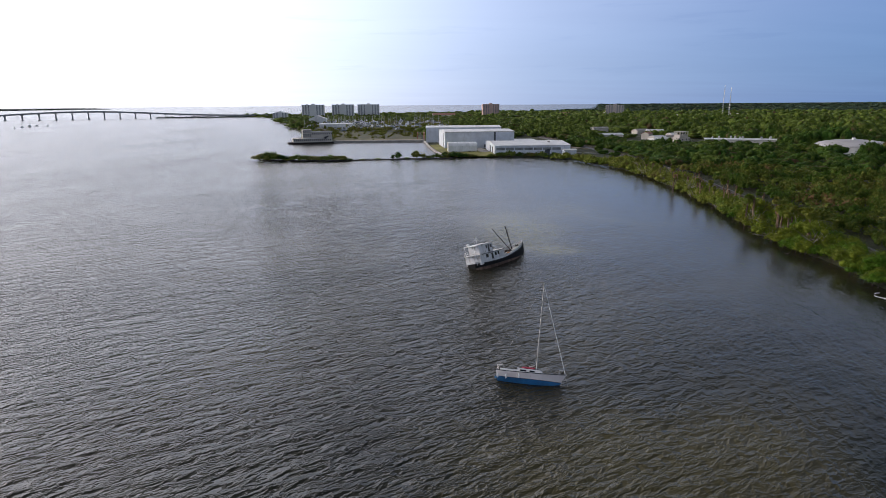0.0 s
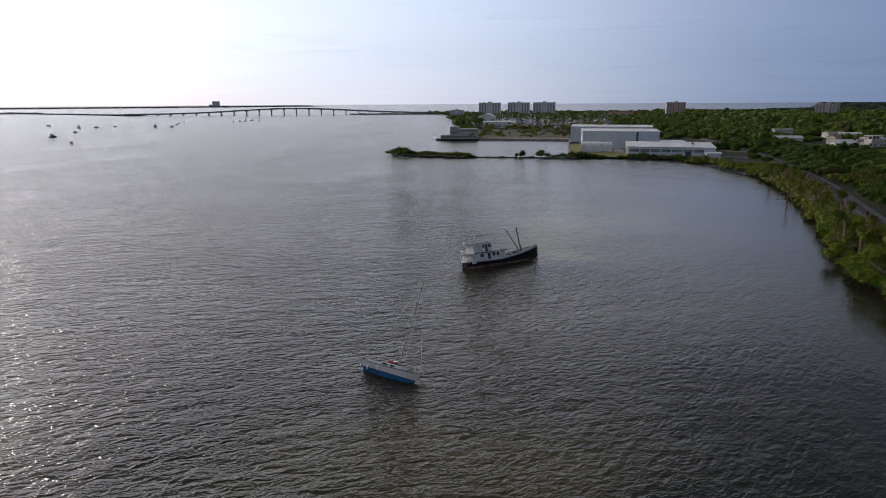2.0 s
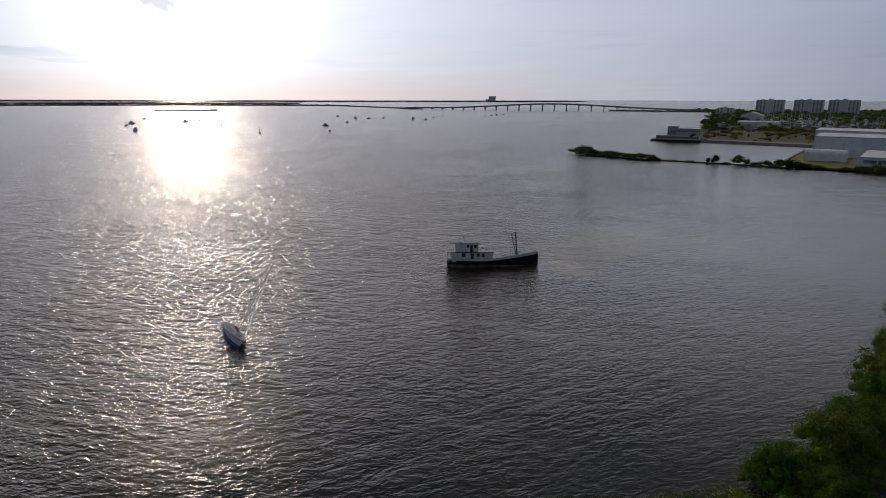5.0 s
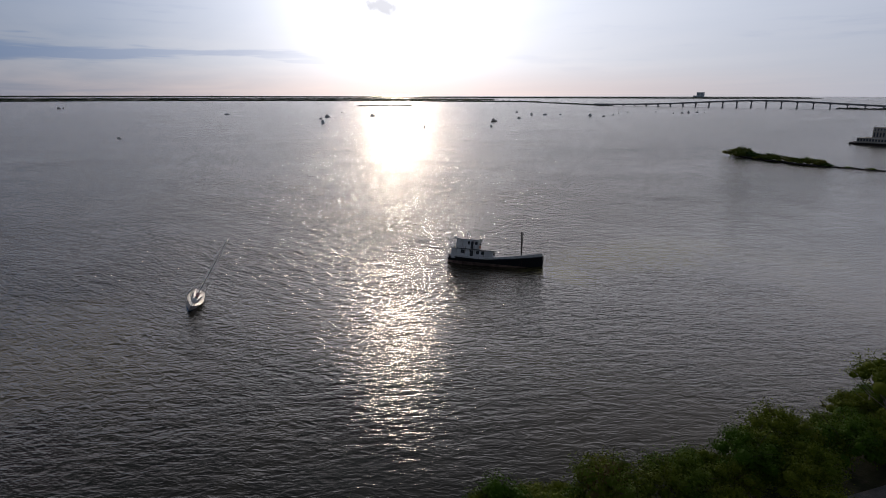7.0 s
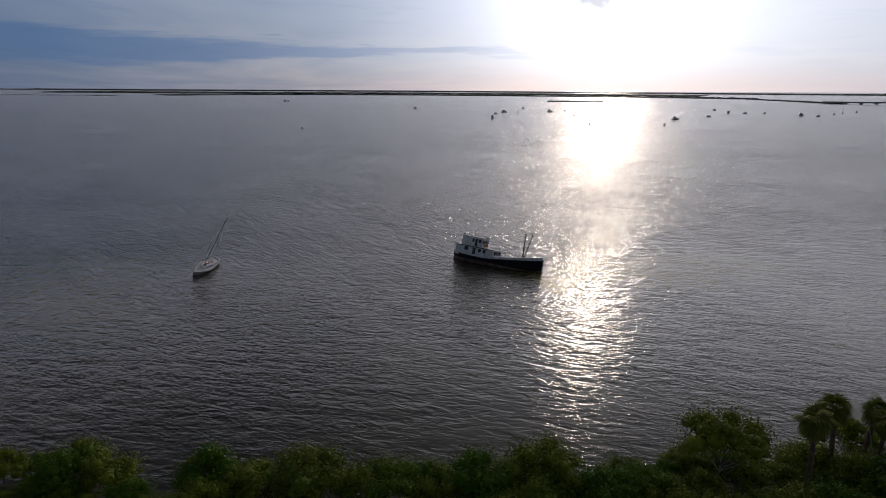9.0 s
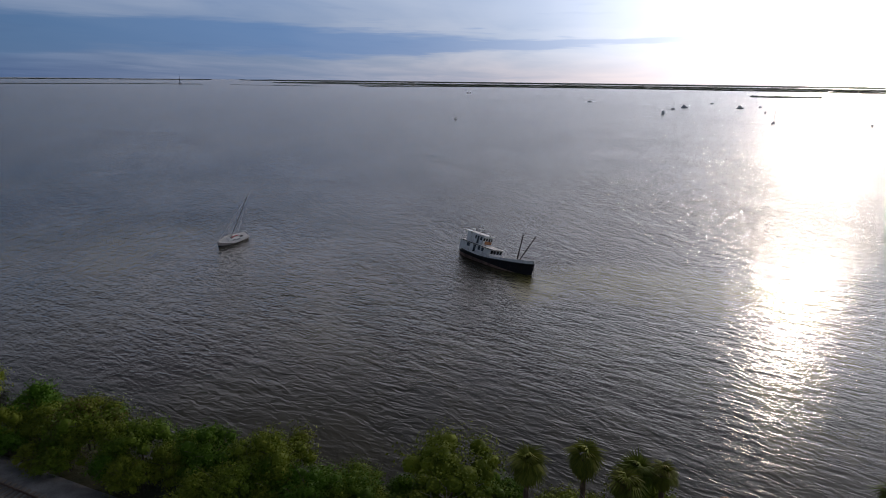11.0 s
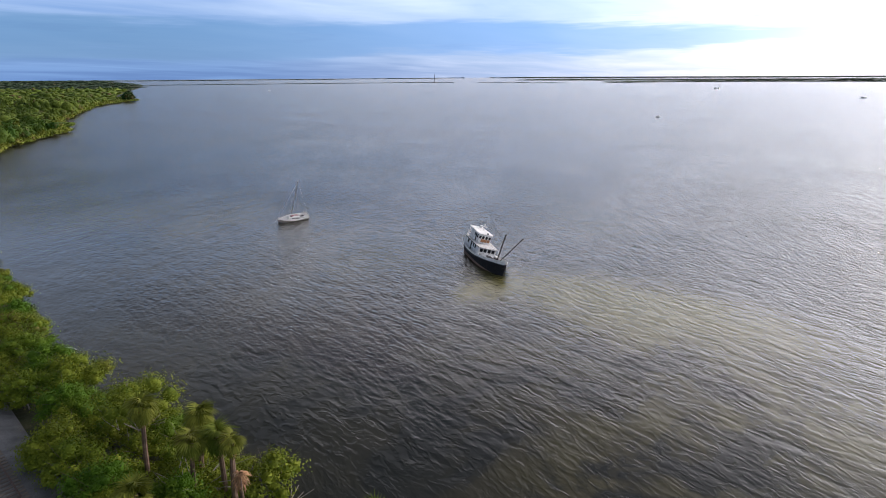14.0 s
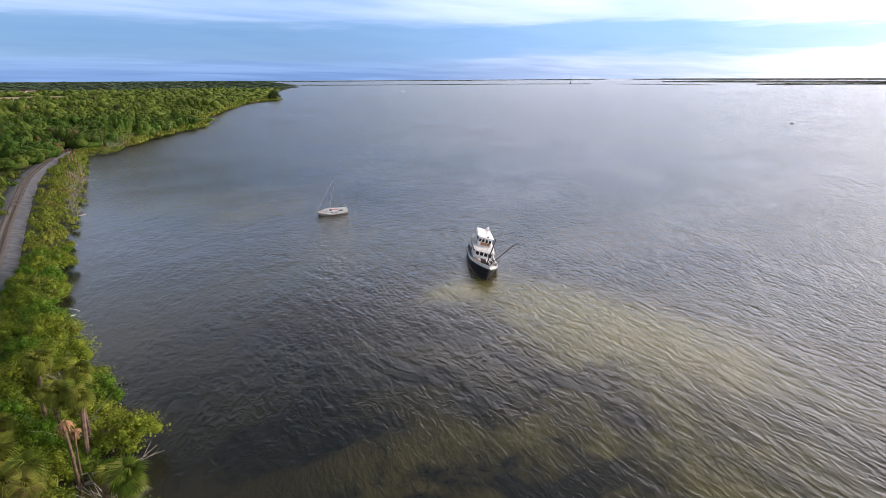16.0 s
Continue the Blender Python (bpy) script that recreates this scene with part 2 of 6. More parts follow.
    c = n.mix(n.math("MULTIPLY", n.math("MULTIPLY", patch(50, 42, 16, 16, 0), blot), 0.18), c, sand)
    c = n.mix(n.math("MULTIPLY", patch(4, -74, 30, 14, 0), 0.50), c, (0.120, 0.100, 0.036))
    c = n.mix(n.math("MULTIPLY", patch(-4, -96, 34, 18, 0), 0.34), c, (0.120, 0.100, 0.036))
    weed = n.ramp(n.noise(p, 0.11, 5.0, 0.65, 0.5), 0.42, 0.60)
    c = n.mix(n.math("MULTIPLY", weed, patch(48, 28, 34, 56, 10)), c, (0.009, 0.012, 0.012))
    c = n.mix(n.math("MULTIPLY", patch(34.5, 48, 4.5, 5, 0, 0.8), 0.85), c, (0.008, 0.009, 0.012))
    c = n.mix(n.math("MULTIPLY", patch(30, -78, 12, 10, 0, 0.7), 0.85), c, (0.006, 0.012, 0.012))
    c = n.mix(n.math("MULTIPLY", n.ramp(n.noise(p, 0.12, 5.0, 0.65, 0.5), 0.36, 0.56, 0.45, 1.0), patch(46, -62, 26, 48, -14)), c, (0.008, 0.011, 0.010))
    n.set(s, "Base Color", c)
    # farther out the unresolved chop blurs what is mirrored
    n.set(s, "Roughness", n.math("ADD", n.ramp(streak, 0.3, 0.7, 0.09, 0.13), n.ramp(far, 40, 300, 0.0, 0.11)))
    s.inputs["IOR"].default_value = 1.333


WATER = material("water", build_water)


def build_ground(n, s, p):
    c = n.mix(n.ramp(n.noise(p, 0.05, 5.0), 0.35, 0.65), (0.022, 0.032, 0.010), (0.060, 0.062, 0.022))
    c = n.mix(n.ramp(n.noise(p, 0.9, 4.0, 0.7), 0.5, 0.75, 0.0, 0.7), c, (0.085, 0.070, 0.042))
    n.set(s, "Base Color", c)
    n.set(s, "Roughness", 0.95)
    bump(n, s, n.noise(p, 1.8, 4.0, 0.7), 1.0, 0.3)


GROUND = material("ground", build_ground)

# ---- building helpers ----
def thing(name, label, category, group="", kind="", at=None):
    e = new(name)
    e.empty_display_size = 0.3
    if at is not None:
        e.matrix_basis = at
    return tagged(e, label, category, group, kind)


def mesh_of(name, bm, mat, smooth=False):
    me = bpy.data.meshes.new(name)
    bm.to_mesh(me)
    bm.free()
    for m in (mat if isinstance(mat, (list, tuple)) else [mat]):
        me.materials.append(m)
    if smooth:
        me.shade_smooth()
    return me


def part(name, bm, mat, parent, label="", smooth=False):
    """Links a bmesh as one mesh object under a thing or a part."""
    ob = new(name, bm if isinstance(bm, bpy.types.Mesh) else mesh_of(name, bm, mat, smooth))
    ob.parent = parent
    return tagged(ob, label) if label else ob


def lone(name, bm, mat, label, category, kind="", group="", smooth=False):
    ob = new(name, bm if isinstance(bm, bpy.types.Mesh) else mesh_of(name, bm, mat, smooth))
    return tagged(ob, label, category, group, kind)


def box(bm, x0, x1, y0, y1, z0, z1, bevel=0.0, m=None):
    r = bmesh.ops.create_cube(bm, size=1.0)
    vs = r["verts"]
    bmesh.ops.transform(bm, matrix=Matrix.Translation(((x0 + x1) / 2, (y0 + y1) / 2, (z0 + z1) / 2)) @ Matrix.Diagonal((x1 - x0, y1 - y0, z1 - z0, 1)), verts=vs)
    if bevel > 0:
        es = list({e for v in vs for e in v.link_edges})
        r = bmesh.ops.bevel(bm, geom=es, offset=bevel, segments=1, affect="EDGES")
        vs = list({v for f in r["faces"] for v in f.verts} | {v for v in vs if v.is_valid})
    if m is not None:
        bmesh.ops.transform(bm, matrix=m, verts=vs)
    return bm


def bar(bm, a, b, r0, r1=None, seg=6):
    """A round bar from a to b."""
    a, b = Vector(a), Vector(b)
    r1 = r0 if r1 is None else r1
    way_ = b - a
    m = Matrix.Translation((a + b) / 2) @ way_.to_track_quat("Z", "Y").to_matrix().to_4x4()
    bmesh.ops.create_cone(bm, cap_ends=True, segments=seg, radius1=r0, radius2=r1, depth=way_.length, matrix=m)
    return bm


def loft(bm, rings, close=True, caps=True):
    """Skin through rings of points."""
    rows = [[bm.verts.new(p) for p in ring] for ring in rings]
    n = len(rows[0])
    for a, b in zip(rows, rows[1:]):
        for i in range(n if close else n - 1):
            j = (i + 1) % n
            bm.faces.new((a[i], a[j], b[j], b[i]))
    if caps:
        bm.faces.new(rows[0][::-1]), bm.faces.new(rows[-1])
    bmesh.ops.recalc_face_normals(bm, faces=bm.faces)
    return bm


def quads(name, verts, faces, mat):
    me = bpy.data.meshes.new(name)
    me.from_pydata(verts, [], faces)
    for m in (mat if isinstance(mat, (list, tuple)) else [mat]):
        me.materials.append(m)
    return me


def grid_mesh(name, xs, ys, zs, mat):
    """A sheet over the lines xs, ys; zs[j, i] is its height."""
    nx, ny = len(xs), len(ys)
    X, Y = np.meshgrid(xs, ys)
    co = np.stack([X, Y, zs], -1).reshape(-1, 3).astype(np.float32)
    idx = np.arange(nx * ny).reshape(ny, nx)
    f = np.stack([idx[:-1, :-1], idx[:-1, 1:], idx[1:, 1:], idx[1:, :-1]], -1).reshape(-1, 4)
    me = bpy.data.meshes.new(name)
    me.vertices.add(len(co))
    me.vertices.foreach_set("co", co.ravel())
    me.loops.add(f.size)
    me.loops.foreach_set("vertex_index", f.ravel().astype(np.int32))
    me.polygons.add(len(f))
    me.polygons.foreach_set("loop_start", np.arange(0, f.size, 4, dtype=np.int32))
    me.update(calc_edges=True)
    me.validate()
    me.shade_smooth()
    me.materials.append(mat)
    return me


def lines(fine0, fine1, step, grow, end0, end1):
    mid = list(np.arange(fine0, fine1 + step / 2, step))
    out, s = [], step
    x = mid[-1]
    while x < end1:
        s *= grow
        x = min(end1, x + s)
        out.append(x)
    back_, s, x = [], step, mid[0]
    while x > end0:
        s *= grow
        x = max(end0, x - s)
        back_.append(x)
    return np.array(back_[::-1] + mid + out)


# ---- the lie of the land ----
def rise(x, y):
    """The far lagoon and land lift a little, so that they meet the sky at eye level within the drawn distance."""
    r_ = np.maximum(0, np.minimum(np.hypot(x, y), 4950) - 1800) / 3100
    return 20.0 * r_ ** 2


NORTH_SHORE = [
    (-470, 1720), (-320, 1440), (-180, 833), (-144, 684), (-114, 560), (-112, 436), (-112, 404), (-68, 405), (-67, 413), (12, 415),
    (13, 388), (12, 352), (13, 300), (15, 262), (17, 249), (49, 247), (74, 238), (89, 218), (98, 167), (96, 132), (91, 92),
    (80, 45), (75, 22), (71.5, 2), (69, -17), (67, -30), (63, -42),]
SOUTH_SHORE = [
    (59, -53), (50, -82), (42, -104), (32, -132), (21, -166), (11, -196), (-2, -241), (-15, -245), (-34, -274),
    (-56, -303), (-88, -336), (-122, -368), (-160, -452), (-224, -543), (-342, -707), (-438, -800), (-486, -832), (-480, -872), (-563, -1012), (-990, -1617), (-1615, -2428), (-2600, -4400), (-4200, -12500), (12500, -12500), (12500, 12500), (2700, 7400), (1010, 2700), (600, 2350), (0, 2050)]
COAST = np.array(NORTH_SHORE + SOUTH_SHORE, float)
CAUSEWAY = [((-98, 249), (-52, 241), 3.5), ((-52, 241), (-16, 246), 1.5), ((-16, 246), (22, 246), 1.6)]


def inland(X, Y):
    """Metres inland of the shore; below zero in the water."""
    P = np.stack([X.ravel(), Y.ravel()], -1).astype(float)
    best = np.full(len(P), 1e9)
    ins = np.zeros(len(P), bool)
    for a, b in zip(COAST, np.roll(COAST, -1, 0)):
        d = b - a
        t = np.clip(((P - a) @ d) / (d @ d), 0, 1)
        best = np.minimum(best, np.hypot(*(P - a - t[:, None] * d).T))
        cross = (a[1] > P[:, 1]) != (b[1] > P[:, 1])
        with np.errstate(divide="ignore", invalid="ignore"):
            ins ^= cross & (P[:, 0] < (b[0] - a[0]) * (P[:, 1] - a[1]) / (b[1] - a[1]) + a[0])
    sd = np.where(ins, best, -best)
    for a, b, r in CAUSEWAY:
        a, b = np.array(a, float), np.array(b, float)
        d = b - a
        t = np.clip(((P - a) @ d) / (d @ d), 0, 1)
        sd = np.maximum(sd, r - np.hypot(*(P - a - t[:, None] * d).T))
    return sd.reshape(np.shape(X))


def ragged(X, Y):
    return 0.8 * np.sin(X * 0.21 + 1.3 * np.sin(Y * 0.13)) * np.sin(Y * 0.17 + 0.7) + 0.4 * np.sin(X * 0.53 + Y * 0.41)


gx, gy = lines(-140, 330, 3.0, 1.12, -4990, 4990), lines(-420, 440, 3.0, 1.12, -4990, 4990)
GX, GY = np.meshgrid(gx, gy)
sd = inland(GX, GY)
near = np.abs(sd) < 40
sd = sd + np.where(GY < 150, ragged(GX, GY) * near, 0)
gz = np.where(sd > 0, 1.12 * (1 - np.exp(-np.maximum(sd, 0) / 4)) - 0.45 + 0.15 * np.sin(GX * 0.3) * np.sin(GY * 0.27) * (sd > 6), np.maximum(sd * 0.2 - 0.45, -2.0))
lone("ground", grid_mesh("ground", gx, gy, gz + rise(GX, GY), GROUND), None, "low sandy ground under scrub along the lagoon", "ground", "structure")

# water: one sheet to the horizon
wx, wy = lines(-400, 400, 40.0, 1.15, -4990, 4990), lines(-400, 400, 40.0, 1.15, -4990, 4990)
WX, WY = np.meshgrid(wx, wy)
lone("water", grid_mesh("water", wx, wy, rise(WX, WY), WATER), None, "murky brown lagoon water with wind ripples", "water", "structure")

# ---- paints ----
WHITE_WORN = plain("worn_white_paint", (0.88, 0.87, 0.86), 0.55, 0, 0.10, 1.2, (0.34, 0.27, 0.20), 0.30)
WHITE = plain("white_gelcoat", (0.86, 0.86, 0.85), 0.3, 0, 0.06, 0.9)
BLACK_HULL = plain("black_hull_paint", (0.006, 0.006, 0.009), 0.9, 0, 0.25, 1.0, (0.07, 0.045, 0.035), 0.22)
RUST = plain("rusty_antifouling", (0.21, 0.135, 0.105), 0.85, 0, 0.25, 1.5, (0.06, 0.035, 0.03), 0.5)
BLUE = plain("blue_antifouling", (0.02, 0.14, 0.33), 0.6, 0, 0.18, 1.5, (0.03, 0.06, 0.10), 0.25)
CREAM = plain("cream_gelcoat", (0.82, 0.74, 0.71), 0.4, 0, 0.08, 1.0, (0.4, 0.33, 0.27), 0.15)
DARK = plain("dark_trim", (0.02, 0.02, 0.025), 0.5, 0, 0.2)
GLASS_DARK = plain("dark_window", (0.015, 0.018, 0.022), 0.12, 0, 0.1)
DECK_GREY = plain("deck_paint", (0.66, 0.66, 0.66), 0.8, 0, 0.12, 1.5, (0.26, 0.2, 0.15), 0.45)
RUSTY_PANEL = plain("bare_orange_wood", (0.42, 0.19, 0.08), 0.7, 0, 0.15, 2.0)
STEEL_DARK = plain("dark_rusty_steel", (0.035, 0.026, 0.022), 0.7, 0.2, 0.2, 3.0)
ALLOY = plain("weathered_alloy", (0.55, 0.54, 0.52), 0.4, 0.6, 0.08)
MAST_GREY = plain("dull_mast_alloy", (0.50, 0.48, 0.45), 0.6, 0, 0.12)
RED_CLOTH = plain("red_canvas", (0.45, 0.05, 0.09), 0.9, 0, 0.1)
ROPE = plain("rope", (0.45, 0.42, 0.36), 0.9, 0, 0.15)


def hull_rings(stations, keel, levels, fullness=0.42):
    """Rings of a hull: each station is (x, half beam, sheer height); levels are heights shared by all of them."""
    rings = []
    for x, b, sheer in stations:
        side_ = []
        for z in levels:
            zz = min(z, sheer) if z < 90 else sheer
            f = max(0.0, (zz - keel) / (sheer - keel))
            side_.append((b * f ** fullness if f > 0 else 0.0, zz))
        rings.append([(x, y, z) for y, z in side_[::-1]] + [(x, -y - 1e-3, z) for y, z in side_])
    return rings


def skin(rings, bands, name, mats, parent, label):
    """Hull plates; bands[i] is the material of the i-th strip from the keel up."""
    bm = bmesh.new()
    rows = [[bm.verts.new(p) for p in r] for r in rings]
    n = len(rows[0])
    half = n // 2
    for a, b in zip(rows, rows[1:]):
        for i in range(n - 1):
            f = bm.faces.new((a[i], a[i + 1], b[i + 1], b[i]))
            k = half - 2 - i if i < half - 1 else (i - half if i >= half else 0)
            f.material_index = bands[max(0, min(len(bands) - 1, k))]
    bm.faces.new(rows[0])
    bmesh.ops.remove_doubles(bm, verts=bm.verts, dist=2e-3)
    bmesh.ops.recalc_face_normals(bm, faces=bm.faces)
    return part(name, bm, mats, parent, label, smooth=False)


def sheet_between(stations, drop, inset=0.0):
    """A deck between the two sides."""
    bm = bmesh.new()
    rows = [(bm.verts.new((x, max(0.02, b - inset), z - drop)), bm.verts.new((x, 0, z - drop + 0.05)), bm.verts.new((x, -max(0.02, b - inset), z - drop))) for x, b, z in stations]
    for a, b in zip(rows, rows[1:]):
        bm.faces.new((a[0], a[1], b[1], b[0])), bm.faces.new((a[1], a[2], b[2], b[1]))
    r = bmesh.ops.solidify(bm, geom=bm.faces[:], thickness=0.05)
    return bm


def window_panel(parent, x, y, z, wide, high, face, name="window", mat=None):
    """A dark framed pane; face is the way that it looks: x or y, plus or minus."""
    d = {"y+": (0, 1), "y-": (0, -1), "x+": (1, 0), "x-": (-1, 0)}[face]
    bm = bmesh.new()
    if d[0]:
        box(bm, x - 0.04, x + 0.04, y - wide / 2, y + wide / 2, z - high / 2, z + high / 2, 0.02)
    else:
        box(bm, x - wide / 2, x + wide / 2, y - 0.04, y + 0.04, z - high / 2, z + high / 2, 0.02)
    return part(name, bm, mat or GLASS_DARK, parent, "")


def tapered_house(bm, x0, x1, b0, b1, z0, z1, lean_front=0.0, lean_side=0.0):
    """A deckhouse: b0 and b1 are its half widths aft and forward."""
    lo = [(x0, b0, z0), (x1, b1, z0), (x1, -b1, z0), (x0, -b0, z0)]
    hi = [(x0, b0 - lean_side, z1), (x1 - lean_front, b1 - lean_side, z1), (x1 - lean_front, -b1 + lean_side, z1), (x0, -b0 + lean_side, z1)]
    v = [bm.verts.new(p) for p in lo + hi]
    for f in ((0, 1, 5, 4), (1, 2, 6, 5), (2, 3, 7, 6), (3, 0, 4, 7), (4, 5, 6, 7), (3, 2, 1, 0)):
        bm.faces.new([v[i] for i in f])
    bmesh.ops.recalc_face_normals(bm, faces=bm.faces)
    bmesh.ops.bevel(bm, geom=[e for e in bm.edges], offset=0.05, segments=2, affect="EDGES")
    return bm


def slab(bm, outline, z0, z1):
    lo, hi = [bm.verts.new((x, y, z0)) for x, y in outline], [bm.verts.new((x, y, z1)) for x, y in outline]
    n = len(lo)
    for i in range(n):
        j = (i + 1) % n
        bm.faces.new((lo[i], lo[j], hi[j], hi[i]))
    bm.faces.new(lo[::-1]), bm.faces.new(hi)
    bmesh.ops.recalc_face_normals(bm, faces=bm.faces)
    return bm


# ---- the stranded trawler ----
def trawler(at):
    t = thing("fishing_trawler", "abandoned black and white wooden trawler, heeled over and aground", "fishing boat", at=at)
    st = []
    for i in range(19):
        u = i / 18
        x = -9.0 + 18.6 * u
        b = 2.62 * (1 - max(0, (u - 0.52) / 0.48) ** 2.3) * (0.88 + 0.12 * min(1, u / 0.3)) * (0.42 + 0.58 * min(1, u / 0.16) ** 0.6)
        sheer = 1.80 - 0.25 * math.sin(min(1, u / 0.62) * math.pi) * 0.7 + 1.45 * max(0, (u - 0.38) / 0.62) ** 1.6
        st.append((x, max(b, 0.07), sheer))
    hull = skin(hull_rings(st, -1.5, [-1.5, -1.2, -0.7, -0.2, 0.2, 0.6, 0.95, 1.25, 99], 0.24), [1, 1, 1, 1, 1, 1, 0, 0], "hull", [BLACK_HULL, RUST], t, "black topsides over rusty antifouling")
    belt = bmesh.new()
    for s in (1, -1):
        for a, b in zip(st, st[1:]):
            bar(belt, (a[0], s * (a[1] + 0.03), a[2] - 0.12), (b[0], s * (b[1] + 0.03), b[2] - 0.12), 0.07, seg=5)
    part("rub_rail", belt, DARK, hull)
    waterline = bmesh.new()
    for s in (1, -1):
        for a, b in zip(st[:-2], st[1:-1]):
            fa, fb = ((0.95 + 1.5) / (a[2] + 1.5)) ** 0.24, ((0.95 + 1.5) / (b[2] + 1.5)) ** 0.24
            bar(waterline, (a[0], s * (a[1] * fa + 0.01), 0.95), (b[0], s * (b[1] * fb + 0.01), 0.95), 0.035, seg=4)
    part("guard_strake", waterline, STEEL_DARK, hull)
    # bulwark: a white wall on the sheer
    bw = bmesh.new()
    for s in (1, -1):
        rings = []
        for x, b, z in st:
            h = 0.30 + 0.22 * max(0, (x - 1) / 8.6)
            rings.append([(x, s * b, z), (x, s * (b + 0.05), z + h), (x, s * max(b - 0.06, 0.0), z + h), (x, s * max(b - 0.1, 0.0), z)])
        loft(bw, rings)
    x, b, z = st[0]
    box(bw, x - 0.03, x + 0.09, -b, b, z, z + 0.30)
    part("bulwark", bw, WHITE_WORN, t, "white bulwark streaked with rust")
    cap = bmesh.new()
    for s in (1, -1):
        for a, c in zip(st, st[1:]):
            ha, hc = 0.30 + 0.22 * max(0, (a[0] - 1) / 8.6), 0.30 + 0.22 * max(0, (c[0] - 1) / 8.6)
            bar(cap, (a[0], s * a[1], a[2] + ha + 0.02), (c[0], s * c[1], c[2] + hc + 0.02), 0.06, seg=5)
    part("cap_rail", cap, WHITE_WORN, t)
    part("deck", sheet_between(st, 0.02, 0.08), DECK_GREY, t, "worn grey deck")
    stem = bmesh.new()
    bar(stem, (9.62, 0, -0.9), (9.75, 0, 3.45), 0.12, 0.10)
    part("stem", stem, BLACK_HULL, hull)
    # lower deckhouse
    house = bmesh.new()
    tapered_house(house, -8.2, 0.3, 2.0, 1.75, 1.4, 3.32, 0.3)
    house = part("deckhouse", house, WHITE_WORN, t, "white deckhouse with peeling paint")
    for s, f in ((1.99, "y+"), (-1.99, "y-")):
        for x, wd, hg, z in ((-5.9, 0.75, 0.7, 2.85), (-4.1, 0.62, 1.7, 2.35), (-2.9, 0.6, 0.7, 2.85), (-1.9, 0.6, 0.7, 2.85)):
            name = "door" if hg > 1 else "window"
            window_panel(house, x, s * (1 - 0.0147 * (x + 8.2)), z, wd, hg, f, name)
    for y in (-1.2, -0.42, 0.42, 1.2):
        window_panel(house, 0.1, y, 2.8, 0.6, 0.66, "x+")
    trunk = bmesh.new()
    tapered_house(trunk, 0.3, 3.2, 1.25, 0.95, 1.4, 2.15, 0.2, 0.08)
    part("trunk_cabin", trunk, WHITE_WORN, t)
    hatch = bmesh.new()
    box(hatch, 1.2, 2.3, -0.5, 0.5, 2.1, 2.32, 0.03)
    part("hatch", hatch, DARK, t)
    winch = bmesh.new()
    for y in (-0.5, 0.5):
        box(winch, 3.6, 4.3, y - 0.08, y + 0.08, 1.7, 2.7, 0.02)
    bar(winch, (3.95, -0.75, 2.45), (3.95, 0.75, 2.45), 0.22, seg=10)
    part("winch", winch, STEEL_DARK, t)
    # boat deck on top, carried by posts over the after deck
    bd = bmesh.new()
    slab(bd, [(-9.0, 1.5), (-7.6, 2.1), (-4, 2.22), (0.4, 1.98), (0.7, 1.0), (0.7, -1.0), (0.4, -1.98), (-4, -2.22), (-7.6, -2.1), (-9.0, -1.5)], 3.32, 3.44)
    part("boat_deck", bd, DECK_GREY, t, "light grey boat deck")
    fascia = bmesh.new()
    for s in (1, -1):
        bar(fascia, (-7.6, s * 2.12, 3.38), (-4, s * 2.24, 3.38), 0.07, seg=5), bar(fascia, (-4, s * 2.24, 3.38), (0.4, s * 2.0, 3.38), 0.07, seg=5)
    part("fascia", fascia, DARK, t)
    for x in (-8.8, -8.2):
        for y in (-1.4, 1.4):
            p = bmesh.new()
            bar(p, (x, y, 1.4), (x, y, 3.34), 0.05)
            part("post", p, WHITE_WORN, t)
    rail = bmesh.new()
    for s in (1, -1):
        for z in (3.8, 4.2):
            bar(rail, (-8.9, s * 1.4, z), (-7.3, s * 1.9, z), 0.025, seg=5)
        for x, y in ((-8.9, 1.4), (-8.1, 1.65), (-7.3, 1.9)):
            bar(rail, (x, s * y, 3.4), (x, s * y, 4.2), 0.025, seg=5)
    for z in (3.8, 4.2):
        bar(rail, (-8.9, -1.4, z), (-8.9, 1.4, z), 0.025, seg=5)
    part("rail", rail, WHITE_WORN, t)
    # wheelhouse
    wh = bmesh.new()
    tapered_house(wh, -7.4, -2.9, 1.4, 1.3, 3.43, 5.25, -0.15)
    wh = part("wheelhouse", wh, WHITE_WORN, t, "white wheelhouse")
    for s, f in ((1.39, "y+"), (-1.39, "y-")):
        for x, wd, hg, z in ((-4.9, 0.42, 0.7, 4.65), (-4.2, 0.5, 1.5, 4.25), (-3.4, 0.55, 0.7, 4.65)):
            window_panel(wh, x, s * (1 - 0.014 * (x + 7.4)), z, wd, hg, f, "door" if hg > 1 else "window")
    for y in (-0.98, -0.34, 0.34, 0.98):
        window_panel(wh, -2.82, y, 4.68, 0.46, 0.7, "x+")
    panel_ = bmesh.new()
    box(panel_, -2.86, -2.78, -0.72, 0.5, 3.7, 4.28, 0.01)
    part("bare_panel", panel_, RUSTY_PANEL, wh, "bare orange wood panel")
    panel_ = bmesh.new()
    box(panel_, -2.85, -2.77, 0.55, 1.1, 3.75, 4.28, 0.01)
    part("bare_panel", panel_, RUSTY_PANEL, wh)
    roof = bmesh.new()
    slab(roof, [(-8.9, 1.35), (-3, 1.6), (-2.4, 1.3), (-2.25, 0), (-2.4, -1.3), (-3, -1.6), (-8.9, -1.35)], 5.25, 5.36)
    part("roof", roof, WHITE_WORN, t, "white overhanging roof")
